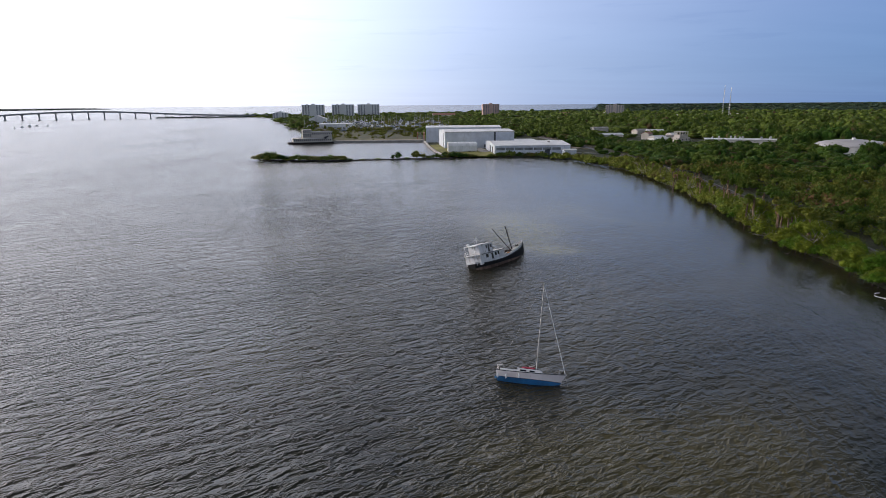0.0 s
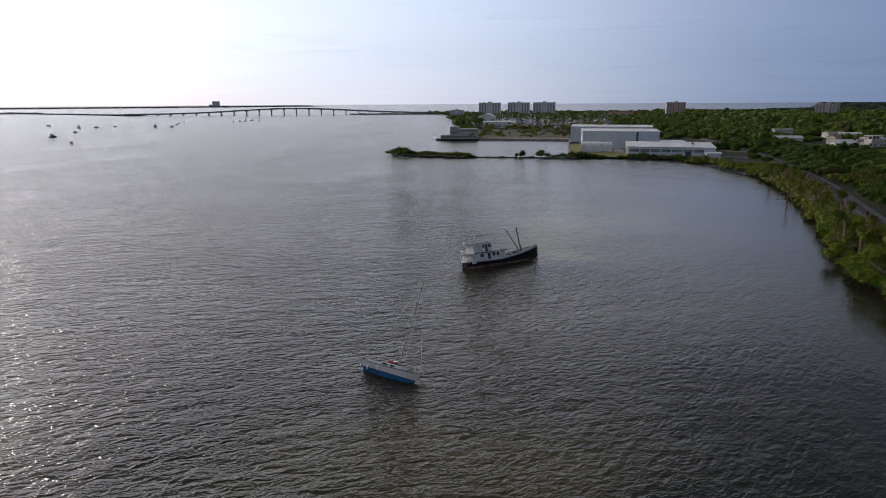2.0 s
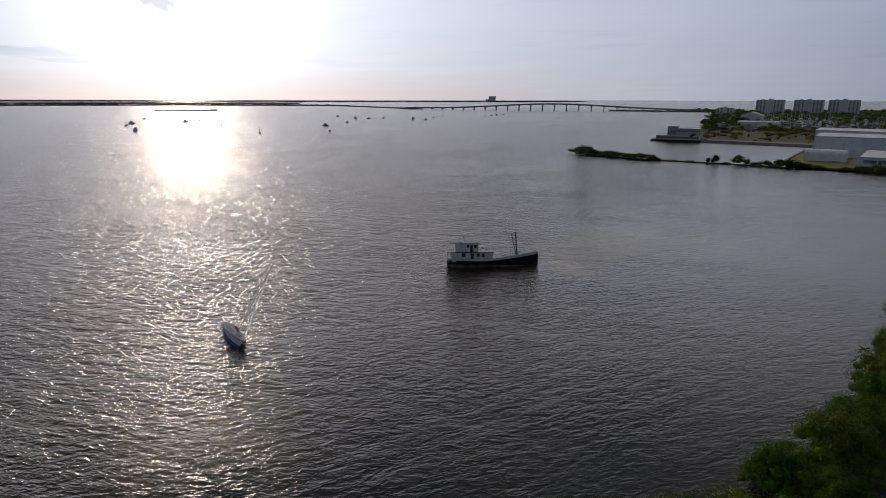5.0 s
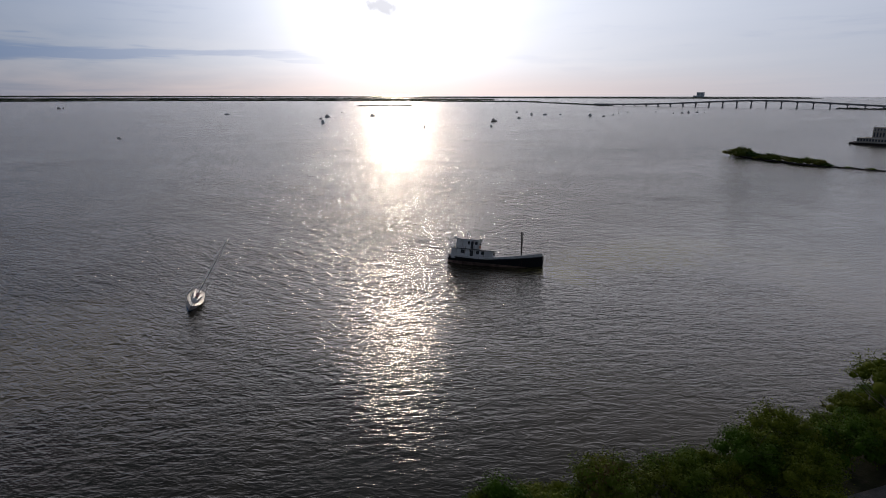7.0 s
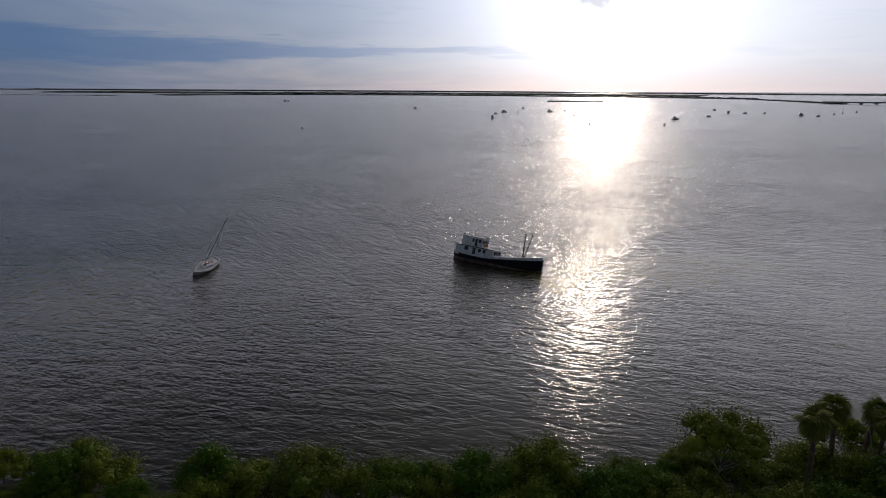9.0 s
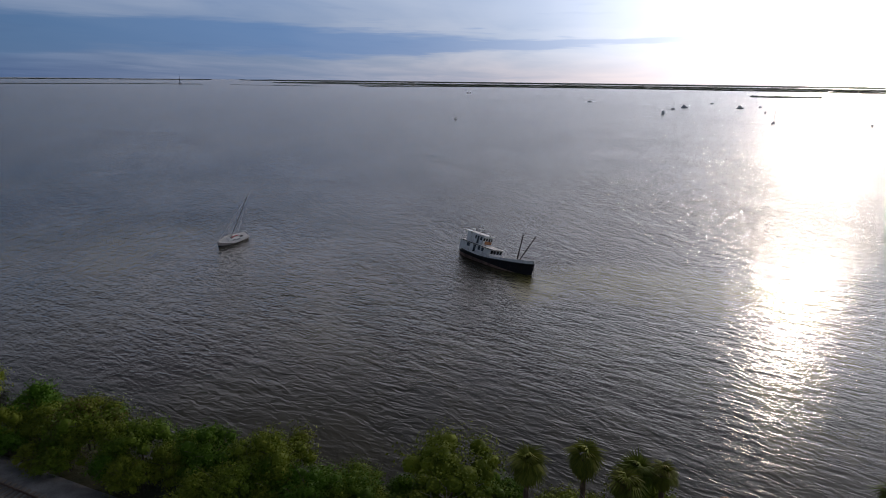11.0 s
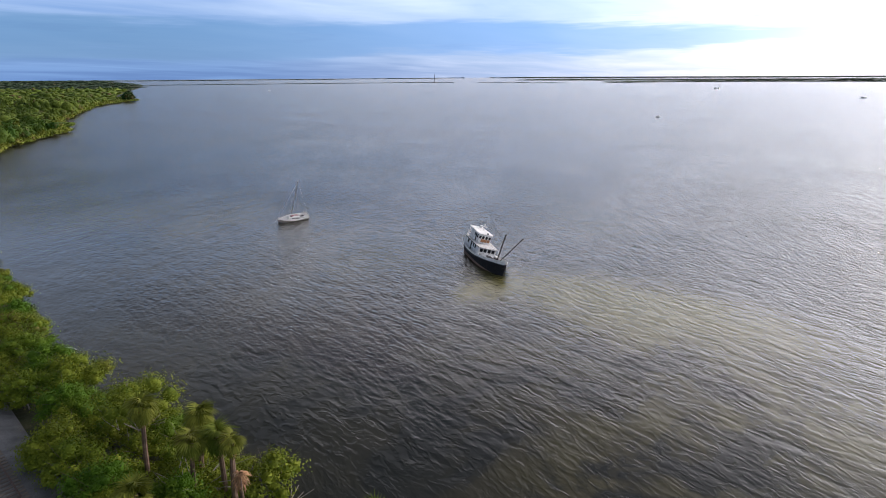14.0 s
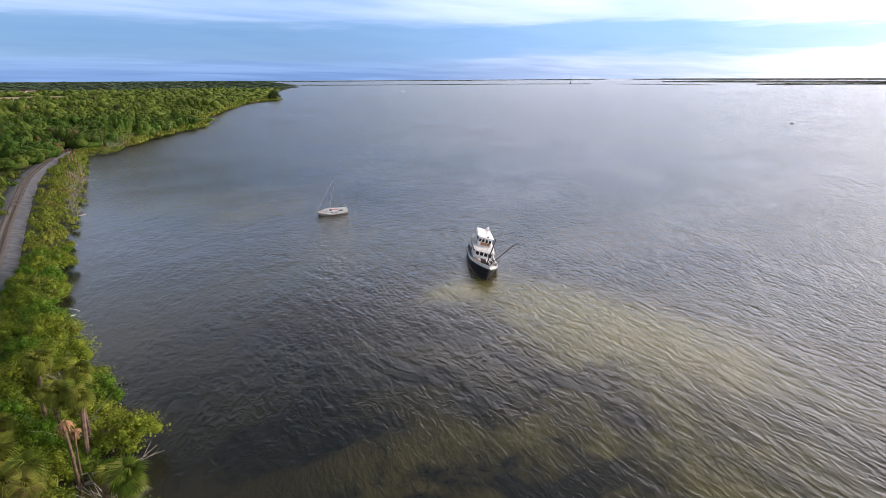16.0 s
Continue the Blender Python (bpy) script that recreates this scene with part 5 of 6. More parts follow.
# the breakwater: a low line of rocks and rubble
rock_line = spline([(-100, 252), (-75, 245.5), (-52, 241.5), (-30, 243.5), (-16, 245.5), (0, 246.5), (20, 247.5)], 1.5)
rr_ = np.random.default_rng(15)
bm = bmesh.new()
loft(bm, [[(x + 0.2 * rr_.normal(), y + 0.2 * rr_.normal(), z + 0.1 * rr_.normal()) for x, y, z in ring] for ring in ribbon(rock_line, [(-2.0, -0.8), (-1.2, 0.35), (-0.4, 0.6), (0.5, 0.6), (1.2, 0.35), (2.0, -0.8)])])
lone("breakwater", bm, plain("dark_rubble", (0.10, 0.09, 0.075), 0.95, 0, 0.3, 1.0, relief=0.05), "low breakwater of dark rubble across the cove", "breakwater", "structure")
# shrubs on the breakwater
br = np.random.default_rng(8)
bush_kind = [crown(br, 1.0, 1.0, 0.0, 14, 420, 0.11) for i in range(4)]
ON_BREAKWATER = ((-97, 249, 6.5, 4.6), (-92, 247.5, 6.0, 6.0), (-86, 247, 6.0, 4.0), (-80, 246, 5.0, 3.0), (-75, 245.5, 5.2, 4.0), (-70, 244.5, 5.2, 3.6), (-65, 243.5, 5.0, 3.0), (-60, 243, 5.2, 3.2), (-55, 242, 5.4, 3.8), (-50, 242, 4.8, 3.4), (-46, 241.5, 3.6, 2.0), (-36, 243, 1.8, 1.0), (-27, 244, 2.0, 1.2), (-15, 245, 3.4, 4.8), (-9, 246, 1.8, 1.4), (-2, 246.5, 4.4, 5.2), (5, 247, 2.6, 2.2), (10, 247, 3.2, 3.4), (16, 248, 2.8, 2.4), (22, 249, 4.6, 4.4), (17, 251, 4.2, 4.0), (27, 250.5, 3.8, 3.2), (-101, 259, 2.6, 2.0), (-94, 262, 3.0, 1.2))
BY_WORKSHOP = ((33, 250, 3.4, 2.2), (45, 249.5, 3.0, 2.4), (40, 249, 2.2, 1.2), (52, 250, 3.8, 3.6), (58, 249, 4.2, 4.4), (64, 247.5, 3.6, 3.2), (70, 246, 4.0, 3.4), (76, 243, 4.4, 4.0), (82, 238, 4.2, 3.6), (88, 231, 4.4, 4.2))
for i, (x, y, rad, hgt) in enumerate(ON_BREAKWATER + BY_WORKSHOP):
    me = scatter("crown", bush_kind, np.array([[0, 0, 0, i * 1.3, rad, hgt]]), LEAF_INLAND if i % 3 else LEAF_WOOD, i)
    t = thing("shrub", "dark green shrub on the low breakwater", "bush", "shrubs on the breakwater", at=pose(x, y, 0.1))
    part("crown", me, None, t)
    part("trunk", limbs(br, hgt * 0.6, rad * 0.5, 4, 0.12), BARK, t)

# sleepers, last of the railway: the near ones singly
bm = box(bmesh.new(), -0.12, 0.12, -1.32, 1.32, -0.1, 0.1, 0.015)
sleeper_mesh = mesh_of("sleeper", bm, SLEEPER)
ties = spline(LINE, 0.62)
heads = np.arctan2(*np.diff(ties, axis=0).T[::-1])
far_v, far_f = [], []
made = 0
for p, a in zip(ties, heads):
    j = rng.normal(0, 0.02)
    if -125 < p[1] < 40 and made < 300:
        ob = part("sleeper", sleeper_mesh, None, railway)
        ob.matrix_basis = pose(p[0], p[1], 1.27, 0, 0, math.degrees(a) + j * 60)
        made += 1
    else:
        m = pose(p[0], p[1], 1.27, 0, 0, math.degrees(a))
        k = len(far_v)
        far_v += [tuple(m @ Vector((x, y, z))) for x in (-0.12, 0.12) for y in (-1.32, 1.32) for z in (-0.1, 0.1)]
        far_f += [tuple(k + i for i in f) for f in ((0, 1, 3, 2), (4, 6, 7, 5), (0, 4, 5, 1), (2, 3, 7, 6), (1, 5, 7, 3))]
tagged(part("sleepers", quads("sleepers", far_v, far_f, SLEEPER), None, railway), kind="stuff")

# ---- buildings on the north shore ----
def build_metal(n, s, p, colour=(0.74, 0.77, 0.82)):
    sep = n.add("ShaderNodeSeparateXYZ", Vector=p)
    rib = n.math("SINE", n.math("MULTIPLY", n.math("ADD", sep.outputs[0], sep.outputs[1]), 9.0))
    c = n.mix(n.ramp(n.noise(p, 0.25, 4.0), 0.3, 0.7), tuple(v * 0.85 for v in colour), colour)
    c = n.mix(n.ramp(n.noise(n.mapping(p, scale=(1, 1, 0.1)), 0.8, 5.0), 0.55, 0.8, 0.0, 0.5), c, (0.42, 0.40, 0.38))
    n.set(s, "Base Color", c)
    n.set(s, "Roughness", 0.5)
    bump(n, s, rib, 0.6, 0.04)


SHEET = material("pale_sheet_metal", build_metal)
ROOF_WHITE = plain("white_metal_roof", (0.80, 0.79, 0.77), 0.45, 0, 0.06, 0.4, (0.6, 0.56, 0.5), 0.2)
CONCRETE = plain("concrete", (0.40, 0.38, 0.35), 0.9, 0, 0.15, 0.5, (0.22, 0.2, 0.18), 0.4)
STUCCO = plain("cream_stucco", (0.62, 0.57, 0.50), 0.85, 0, 0.08, 0.3)
PEACH = plain("peach_stucco", (0.66, 0.46, 0.40), 0.85, 0, 0.08, 0.3)
CONDO = plain("pale_grey_stucco", (0.80, 0.79, 0.77), 0.8, 0, 0.06, 0.1)
PANE = plain("far_pane", (0.10, 0.11, 0.125), 0.2, 0, 0.1)
TILE_ROOF = plain("red_roof", (0.42, 0.2, 0.14), 0.8, 0, 0.12, 0.5)
GRASS = plain("mown_grass", (0.24, 0.23, 0.035), 0.95, 0, 0.18, 0.25, (0.2, 0.16, 0.06), 0.3, relief=0.03)
DIRT = plain("bare_sand", (0.34, 0.27, 0.19), 0.95, 0, 0.15, 0.2)
PATCH_GRASS = plain("dry_field", (0.30, 0.24, 0.09), 0.95, 0, 0.15, 0.05)


def gable(bm, x0, x1, y0, y1, eave, ridge, over=0.3, along="x"):
    """A thick pitched roof."""
    if along == "x":
        mid = (y0 + y1) / 2
        prof = [(y0 - over, eave), (mid, ridge), (y1 + over, eave), (y1 + over, eave + 0.25), (mid, ridge + 0.25), (y0 - over, eave + 0.25)]
        loft(bm, [[(x, y, z) for y, z in prof] for x in (x0 - over, x1 + over)])
    else:
        mid = (x0 + x1) / 2
        prof = [(x0 - over, eave), (mid, ridge), (x1 + over, eave), (x1 + over, eave + 0.25), (mid, ridge + 0.25), (x0 - over, eave + 0.25)]
        loft(bm, [[(x, y, z) for x, z in prof] for y in (y0 - over, y1 + over)])
    return bm


def shed(name, label, x0, x1, y0, y1, h, ridge, turn=0.0, along="x", wall=None, roof=None, z0=0.7):
    """A plain walled building with a pitched roof, gable ends closed."""
    cx, cy = (x0 + x1) / 2, (y0 + y1) / 2
    t = thing(name, label, "building", "buildings on the north shore", at=pose(cx, cy, z0, 0, 0, turn))
    bm = bmesh.new()
    a, b = (x1 - x0) / 2, (y1 - y0) / 2
    if along == "x":
        prof = [(-b, 0), (-b, h), (0, ridge), (b, h), (b, 0)]
        loft(bm, [[(x, y, z) for y, z in prof] for x in (-a, a)])
    else:
        prof = [(-a, 0), (-a, h), (0, ridge), (a, h), (a, 0)]
        loft(bm, [[(x, y, z) for x, z in prof] for y in (-b, b)])
    part("wall", bm, wall or SHEET, t)
    part("roof", gable(bmesh.new(), -a, a, -b, b, h, ridge, 0.4, along), roof or ROOF_WHITE, t)
    return t, a, b


WORKSHOP_PANE = plain("mid_grey_pane", (0.26, 0.27, 0.27), 0.35, 0, 0.2, 0.6)


def opening(t, x, y, z, wide, high, face, name="door", mat=None):
    window_panel(t, x, y, z, wide, high, face, name, mat or PANE)


t, a, b = shed("boat_shed", "large pale blue-white metal boat shed", 15, 80.5, 391, 427, 12.6, 13.6, -5)
opening(t, -a, -6, 4, 5, 8, "x-"), opening(t, -20, -b, 1.6, 1.4, 2.4, "y-")
t, a, b = shed("boat_shed", "tall pale metal boat shed on a grass yard", 22.4, 75.5, 321, 362, 12.1, 13.2, 1)
opening(t, -a, -12, 5.5, 3.2, 11, "x-"), opening(t, 11.5, -b, 6.5, 1.5, 11, "y-"), opening(t, 4, -b, 1.6, 1.2, 2.3, "y-")
gut = bmesh.new()
bar(gut, (-a, -b - 0.45, 12.1), (a, -b - 0.45, 12.1), 0.15, seg=5)
part("gutter", gut, CONCRETE, t)
t, a, b = shed("workshop", "long low white-roofed workshop with grey walls", 51, 101.5, 260, 311, 5.7, 7.3, -3)
for x in np.arange(-a + 4, a - 4, 6.2):
    opening(t, x, -b, 3.6, 5.6, 1.6, "y-", "window", WORKSHOP_PANE)
opening(t, -a, -14, 2.4, 4, 4.6, "x-"), opening(t, -a, -3, 2.4, 4, 4.6, "x-"), opening(t, 10, -b, 1.8, 3.2, 3.2, "y-")
vent = bmesh.new()
box(vent, 13, 14.6, -12, -10.4, 6.3, 7.9, 0.1)
part("roof_vent", vent, CONCRETE, t)
t, a, b = shed("annex", "white flat annex behind the sheds", 76.5, 95, 328, 350, 4.6, 5.0)
t, a, b = shed("annex", "small white lean-to at the workshop", 93.5, 101.5, 250, 256, 3.0, 3.6)

# white arched shelter
t = thing("fabric_shelter", "white arched fabric boat shelter on grass", "shelter", "buildings on the north shore", at=pose(31.8, 291.5, 0.8, 0, 0, -1))
bm = bmesh.new()
rings = []
for x in np.linspace(-10, 10, 9):
    rings.append([(x, -5.5, 0), (x, -5.5, 4.2)] + [(x, -5.5 * math.cos(radians(a)), 4.2 + 2.4 * math.sin(radians(a))) for a in (25, 50, 75, 105, 130, 155)] + [(x, 5.5, 4.2), (x, 5.5, 0)])
loft(bm, rings)
part("canopy", bm, WHITE, t)
for x in np.linspace(-10, 10, 5):
    bm = bmesh.new()
    bar(bm, (x, -5.56, 0), (x, -5.56, 4.2), 0.06, seg=5)
    part("rib", bm, ALLOY, t)
cart = thing("boat_trailer", "small grey boat trailer beside the shelter", "trailer", at=pose(37, 284, 0.95))
bm = bmesh.new()
box(bm, -2.2, 2.2, -0.8, 0.8, 0.5, 0.65, 0.03), box(bm, 2.2, 3.6, -0.06, 0.06, 0.5, 0.62, 0.02)
part("frame", bm, CONCRETE, cart)
for y in (-0.9, 0.9):
    bm = bmesh.new()
    bar(bm, (-0.6, y - 0.1, 0.35), (-0.6, y + 0.1, 0.35), 0.35, seg=12)
    part("wheel", bm, DARK, cart)

# yard, spit and roads lie just over the ground
def sheet(name, label, outline, z, mat, category="ground"):
    bm = bmesh.new()
    slab(bm, outline, z - 0.5, z)
    return lone(name, bm, mat, label, category, "structure")


sheet("yard_grass", "mown grass yard round the sheds", [(18.5, 251.5), (50, 249.5), (50.6, 262), (50.6, 300), (50, 320), (22.5, 320), (22, 360), (14, 360), (14.5, 300)], 1.08, GRASS)
sheet("yard_paving", "pale concrete apron between the sheds", [(43.5, 280), (50.4, 280), (50.4, 319), (43.5, 319)], 1.12, CONCRETE)
sheet("sand_road", "pale sand road behind the sheds", [(86, 345), (112, 318), (124, 300), (127, 300), (118, 330), (88, 372), (84, 400), (82, 400)], 1.02, DIRT)
sheet("road", "grey access road by the workshop", [(103, 264), (116, 258), (130, 244), (131.5, 245.5), (117, 260.5), (103, 267)], 1.04, CONCRETE)
sheet("dry_meadow", "dry grass beside the marina", [(-66, 436), (10, 438), (14, 470), (0, 560), (-60, 620), (-100, 600), (-106, 500)], 1.0, plain("meadow", (0.13, 0.12, 0.045), 0.95, 0, 0.2, 0.06, (0.07, 0.09, 0.03), 0.6))
quay = bmesh.new()
box(quay, -69, 13, 411.5, 416, -1.5, 1.9, 0.1)
lone("quay_wall", quay, CONCRETE, "long concrete quay wall beside the basin", "quay", "structure")
promenade = bmesh.new()
box(promenade, -67, 12, 416, 432, 0.5, 1.55, 0.05)
lone("quay_top", promenade, DIRT, "pale sandy quay top", "quay", "structure")
wall_e = bmesh.new()
for a, b in (((12.6, 414), (13.4, 388)), ((13.4, 388), (12.4, 352)), ((12.4, 352), (13.4, 300)), ((13.4, 300), (15.4, 262))):
    v = Vector((b[0] - a[0], b[1] - a[1], 0))
    box(wall_e, 0, v.length, -0.6, 0.6, -1.2, 1.35, 0.05, Matrix.Translation((*a, 0)) @ pose(0, 0, 0, 0, 0, math.degrees(math.atan2(v.y, v.x))))
lone("basin_wall", wall_e, CONCRETE, "low concrete wall along the basin's edge", "wall", "structure")
lift = thing("boat_hoist", "rusty red steel boat hoist beside the shed", "hoist", at=pose(12, 418, 1.9))
for x in (-4.5, 1.5):
    for y in (0, 9):
        bm = bmesh.new()
        bar(bm, (x, y, 0), (x, y, 6), 0.25, seg=6)
        part("leg", bm, TILE_ROOF, lift)
for x in (-4.5, 1.5):
    bm = bmesh.new()
    box(bm, x - 0.25, x + 0.25, 0, 9, 5.8, 6.4, 0.05)
    part("beam", bm, TILE_ROOF, lift)

# derelict floating restaurant on the spit's end
s = thing("showboat_building", "derelict cream three-decked restaurant shaped like a riverboat", "building", at=pose(-88, 414, 0.0, 0, 0, 12))
bm = bmesh.new()
box(bm, -20, 19, -8, 10, -1.2, 1.3, 0.2)
part("base", bm, STEEL_DARK, s, "dark quay under the building")
bm = bmesh.new()
box(bm, -16, 18, -6, 7, 1.3, 4.6, 0.1)
lower = part("lower_deck", bm, STUCCO, s)
for x in np.arange(-15, 17.5, 1.75):
    opening(lower, x, -6, 3.2, 1.0, 1.5, "y-", "window")
bm = bmesh.new()
box(bm, 0, 18, -5, 6, 4.6, 10.4, 0.1)
mid = part("upper_deck", bm, STUCCO, s)
for x in np.arange(1.2, 17.5, 1.8):
    opening(mid, x, -5, 8.6, 0.9, 1.5, "y-", "window")
bm = bmesh.new()
box(bm, -7.5, 0.5, -4.5, 5, 4.6, 12.2, 0.1)
tower = part("tower", bm, STUCCO, s)
for x in (-6.4, -4.6, -2.8, -1.0):
    opening(tower, x, -4.5, 10.6, 0.9, 1.6, "y-", "window"), opening(tower, x, -4.5, 7.2, 0.9, 3.0, "y-", "window")
bm = bmesh.new()
box(bm, -16.5, 18.5, -7, -6, 4.5, 4.75, 0.03), box(bm, -8, 18.5, -5.4, -4.9, 10.3, 10.6, 0.03)
part("cornice", bm, ROOF_WHITE, s)
bm = bmesh.new()
bar(bm, (11, -6.3, 4.6), (15, -6.3, 6.6), 1.2, 0.3, 7)
part("broken_awning", bm, DARK, s)

# marina and far towers
TOWER_PANE = plain("tower_pane", (0.26, 0.27, 0.29), 0.3, 0, 0.15)


def tower_block(name, label, x, y, wide, deep, z1, bays, mat, pane_w, floors, turn=0, z0=0.5):
    t = thing(name, label, "apartment block", "apartment towers", at=pose(x, y, z0, 0, 0, turn))
    bm = bmesh.new()
    box(bm, -wide / 2, wide / 2, 0, deep, 0, z1, 0.3)
    w_ = part("wall", bm, mat, t)
    bm = bmesh.new()
    box(bm, -3.5, 3.5, 2, deep - 2, z1, z1 + 2.6, 0.2), box(bm, -wide * 0.3, -wide * 0.22, 2, 6, z1, z1 + 1.2, 0.1)
    part("roof_house", bm, mat, t)
    for i in range(bays):
        cx = -wide / 2 + wide * (i + 0.5) / bays
        if abs(cx) < wide * 0.09:
            continue
        b_ = bmesh.new()
        box(b_, cx - pane_w / 2, cx + pane_w / 2, -0.25, 0.25, 2, z1 - 1.0, 0.05)
        bay = part("window_bay", b_, TOWER_PANE, t)
        for f in range(1, floors):
            sl = bmesh.new()
            box(sl, cx - pane_w / 2, cx + pane_w / 2, -0.6, 0.05, 2 + (z1 - 3.0) * f / floors, 2.7 + (z1 - 3.0) * f / floors)
            part("balcony", sl, mat, bay)
    return t


for x in (-213, -134, -66):
    tower_block("apartment_tower", "pale grey balconied apartment tower above the marina", x, 1490, 58, 24, 32.5, 8, CONDO, 3.0, 11)
tower_block("hotel_block", "peach hotel block with a stair tower", 258, 1440, 44, 20, 31, 7, PEACH, 2.4, 8)
tower_block("hotel_block", "grey-brown office block among the trees", 531, 1275, 42, 22, 27, 7, plain("brown_stucco", (0.56, 0.47, 0.43), 0.85), 3.0, 6, -25)
tower_block("house_block", "small grey block by the shore", -272, 1330, 34, 16, 15, 5, CONDO, 3.0, 4)
t, a, b = shed("marina_hall", "white gabled marina hall", -158, -128, 960, 985, 8.0, 13.5, 0, "y", ROOF_WHITE, ROOF_WHITE)
t, a, b = shed("marina_hall", "low white marina sheds with a grey roof", -118, -70, 760, 775, 4.5, 6, 0, "x", ROOF_WHITE, ROOF_WHITE)
t, a, b = shed("clubhouse", "low building with a red roof among the trees", 95, 150, 1335, 1355, 6, 10, 0, "x", STUCCO, TILE_ROOF)
for i, (x, y, c) in enumerate(((420, 1330, 1), (520, 1290, 0), (560, 1010, 0), (640, 900, 0), (600, 1150, 1), (700, 1050, 0), (-310, -1690, 1), (-345, -1780, 1))):
    shed("house", "pale house roof showing above the trees", x - 10, x + 10, y - 5, y + 5, 7, 9, 20 * i, "x", STUCCO, TILE_ROOF if c else ROOF_WHITE)

# buildings in the woods to the east
t = thing("lookout_house", "cream flat-roofed house with an open upper storey", "building", at=pose(219, 340, 0.7, 0, 0, 22) @ Matrix.Scale(0.8, 4))
bm = bmesh.new()
box(bm, -9, 8, -4, 5, 0, 6.2, 0.1)
part("ground_floor", bm, STUCCO, t)
bm = bmesh.new()
box(bm, -6.5, 5, -3.5, 4, 6.2, 9.0, 0.08), box(bm, -7, 5.5, -4, 4.5, 11.4, 12.0, 0.08)
part("upper_floor", bm, STUCCO, t)
for x in (-6.2, -2.4, 1.4, 4.7):
    for y in (-3.3, 3.8):
        bm = bmesh.new()
        box(bm, x - 0.35, x + 0.35, y - 0.3, y + 0.3, 9.0, 11.5, 0.03)
        part("pillar", bm, STUCCO, t)
for x in (-4.3, -0.5, 3.0):
    opening(t, x, 0.5, 10.2, 2.6, 2.2, "y-", "window")
for x in (-7, -3, 3, 6.5):
    opening(t, x, -4, 4.2, 1.4, 1.6, "y-", "window")
shed("long_building", "long low white flat-roofed building among trees", 196, 212, 345, 352, 3.6, 4.2, 15, "x", ROOF_WHITE, ROOF_WHITE)
for x, y, wd, dp, h_, a_, rf in ((208, 360, 12, 8, 4.0, 20, ROOF_WHITE), (226, 372, 9, 7, 3.6, -15, CONCRETE), (240, 392, 14, 8, 4.4, 10, ROOF_WHITE), (186, 408, 20, 9, 4.0, 5, ROOF_WHITE), (216, 398, 8, 7, 5.2, 40, TILE_ROOF), (247, 449, 16, 9, 5.0, -10, ROOF_WHITE), (217, 523, 18, 9, 5.0, 8, CONCRETE)):
    shed("house", "small pale house among the trees", x - wd / 2, x + wd / 2, y - dp / 2, y + dp / 2, h_, h_ + 1.4, a_, "x", STUCCO, rf)
shed("house", "grey-roofed house in the woods", 240, 256, 478, 488, 4.0, 5.5, 12, "x", STUCCO, CONCRETE)
t, a, b = shed("long_building", "long cream building with rooftop vents", 222, 272, 296, 312, 5.2, 5.6, -28, "x", STUCCO, ROOF_WHITE)
vr = np.random.default_rng(4)
for i in range(9):
    bm = bmesh.new()
    x, y = vr.uniform(-a + 2, a - 2), vr.uniform(-b + 2, b - 2)
    box(bm, x - 0.6, x + 0.6, y - 0.6, y + 0.6, 5.3, 5.6 + vr.uniform(1.0, 1.9), 0.1)
    part("roof_vent", bm, ALLOY, t)
t = thing("water_tank", "wide white round tank with a shallow domed roof", "tank", at=pose(279, 232, 0.2) @ Matrix.Scale(0.9, 4))
bm = bmesh.new()
bmesh.ops.create_cone(bm, cap_ends=True, segments=40, radius1=23.5, radius2=23.5, depth=6.0, matrix=pose(0, 0, 3.0))
part("wall", bm, ROOF_WHITE, t)
bm = bmesh.new()
prof = [(24.0 * math.cos(radians(a)), 6.0 + 4.4 * math.sin(radians(a))) for a in (0, 12, 26, 42, 60, 78)]
loft(bm, [[(r_ * math.cos(k * math.pi / 20), r_ * math.sin(k * math.pi / 20), z) for k in range(40)] for r_, z in prof])
part("roof", bm, plain("grey_white_dome", (0.50, 0.48, 0.48), 0.6, 0, 0.1, 0.15, (0.45, 0.43, 0.42), 0.4), t)
bm = bmesh.new()
bmesh.ops.create_cone(bm, cap_ends=True, segments=12, radius1=1.6, radius2=1.2, depth=1.6, matrix=pose(0, 0, 10.8))
part("vent_cap", bm, ROOF_WHITE, t)
mast_ = bmesh.new()
for k in range(3):
    a = k * 2.094
    bar(mast_, (1.2 * math.cos(a), 1.2 * math.sin(a), 0), (0.3 * math.cos(a), 0.3 * math.sin(a), 52), 0.18, 0.1, 4)
for z in np.arange(2, 50, 3.0):
    r_ = 1.2 - 0.9 * z / 52
    for k in range(3):
        a, b = k * 2.094, (k + 1) * 2.094
        bar(mast_, (r_ * math.cos(a), r_ * math.sin(a), z), (r_ * math.cos(b), r_ * math.sin(b), z + 1.5), 0.08, seg=3)
ob = lone("radio_mast", mast_, ALLOY, "thin lattice radio mast above the woods", "mast")
ob.matrix_basis = pose(600, 906, 0.5) @ Matrix.Scale(1.12, 4)
mast_two = new("radio_mast", ob.data)
tagged(mast_two, "thin lattice radio mast above the woods", "mast")
mast_two.matrix_basis = pose(590, 910, 0.5) @ Matrix.Scale(1.2, 4)
fld = bmesh.new()
slab(fld, [(-270 + 135 * math.cos(a), -1230 + 225 * math.sin(a)) for a in np.linspace(0, 6.28, 24, endpoint=False)], 0.5, 1.6)
lone("field", fld, PATCH_GRASS, "dry yellow field between the woods", "field", "structure")

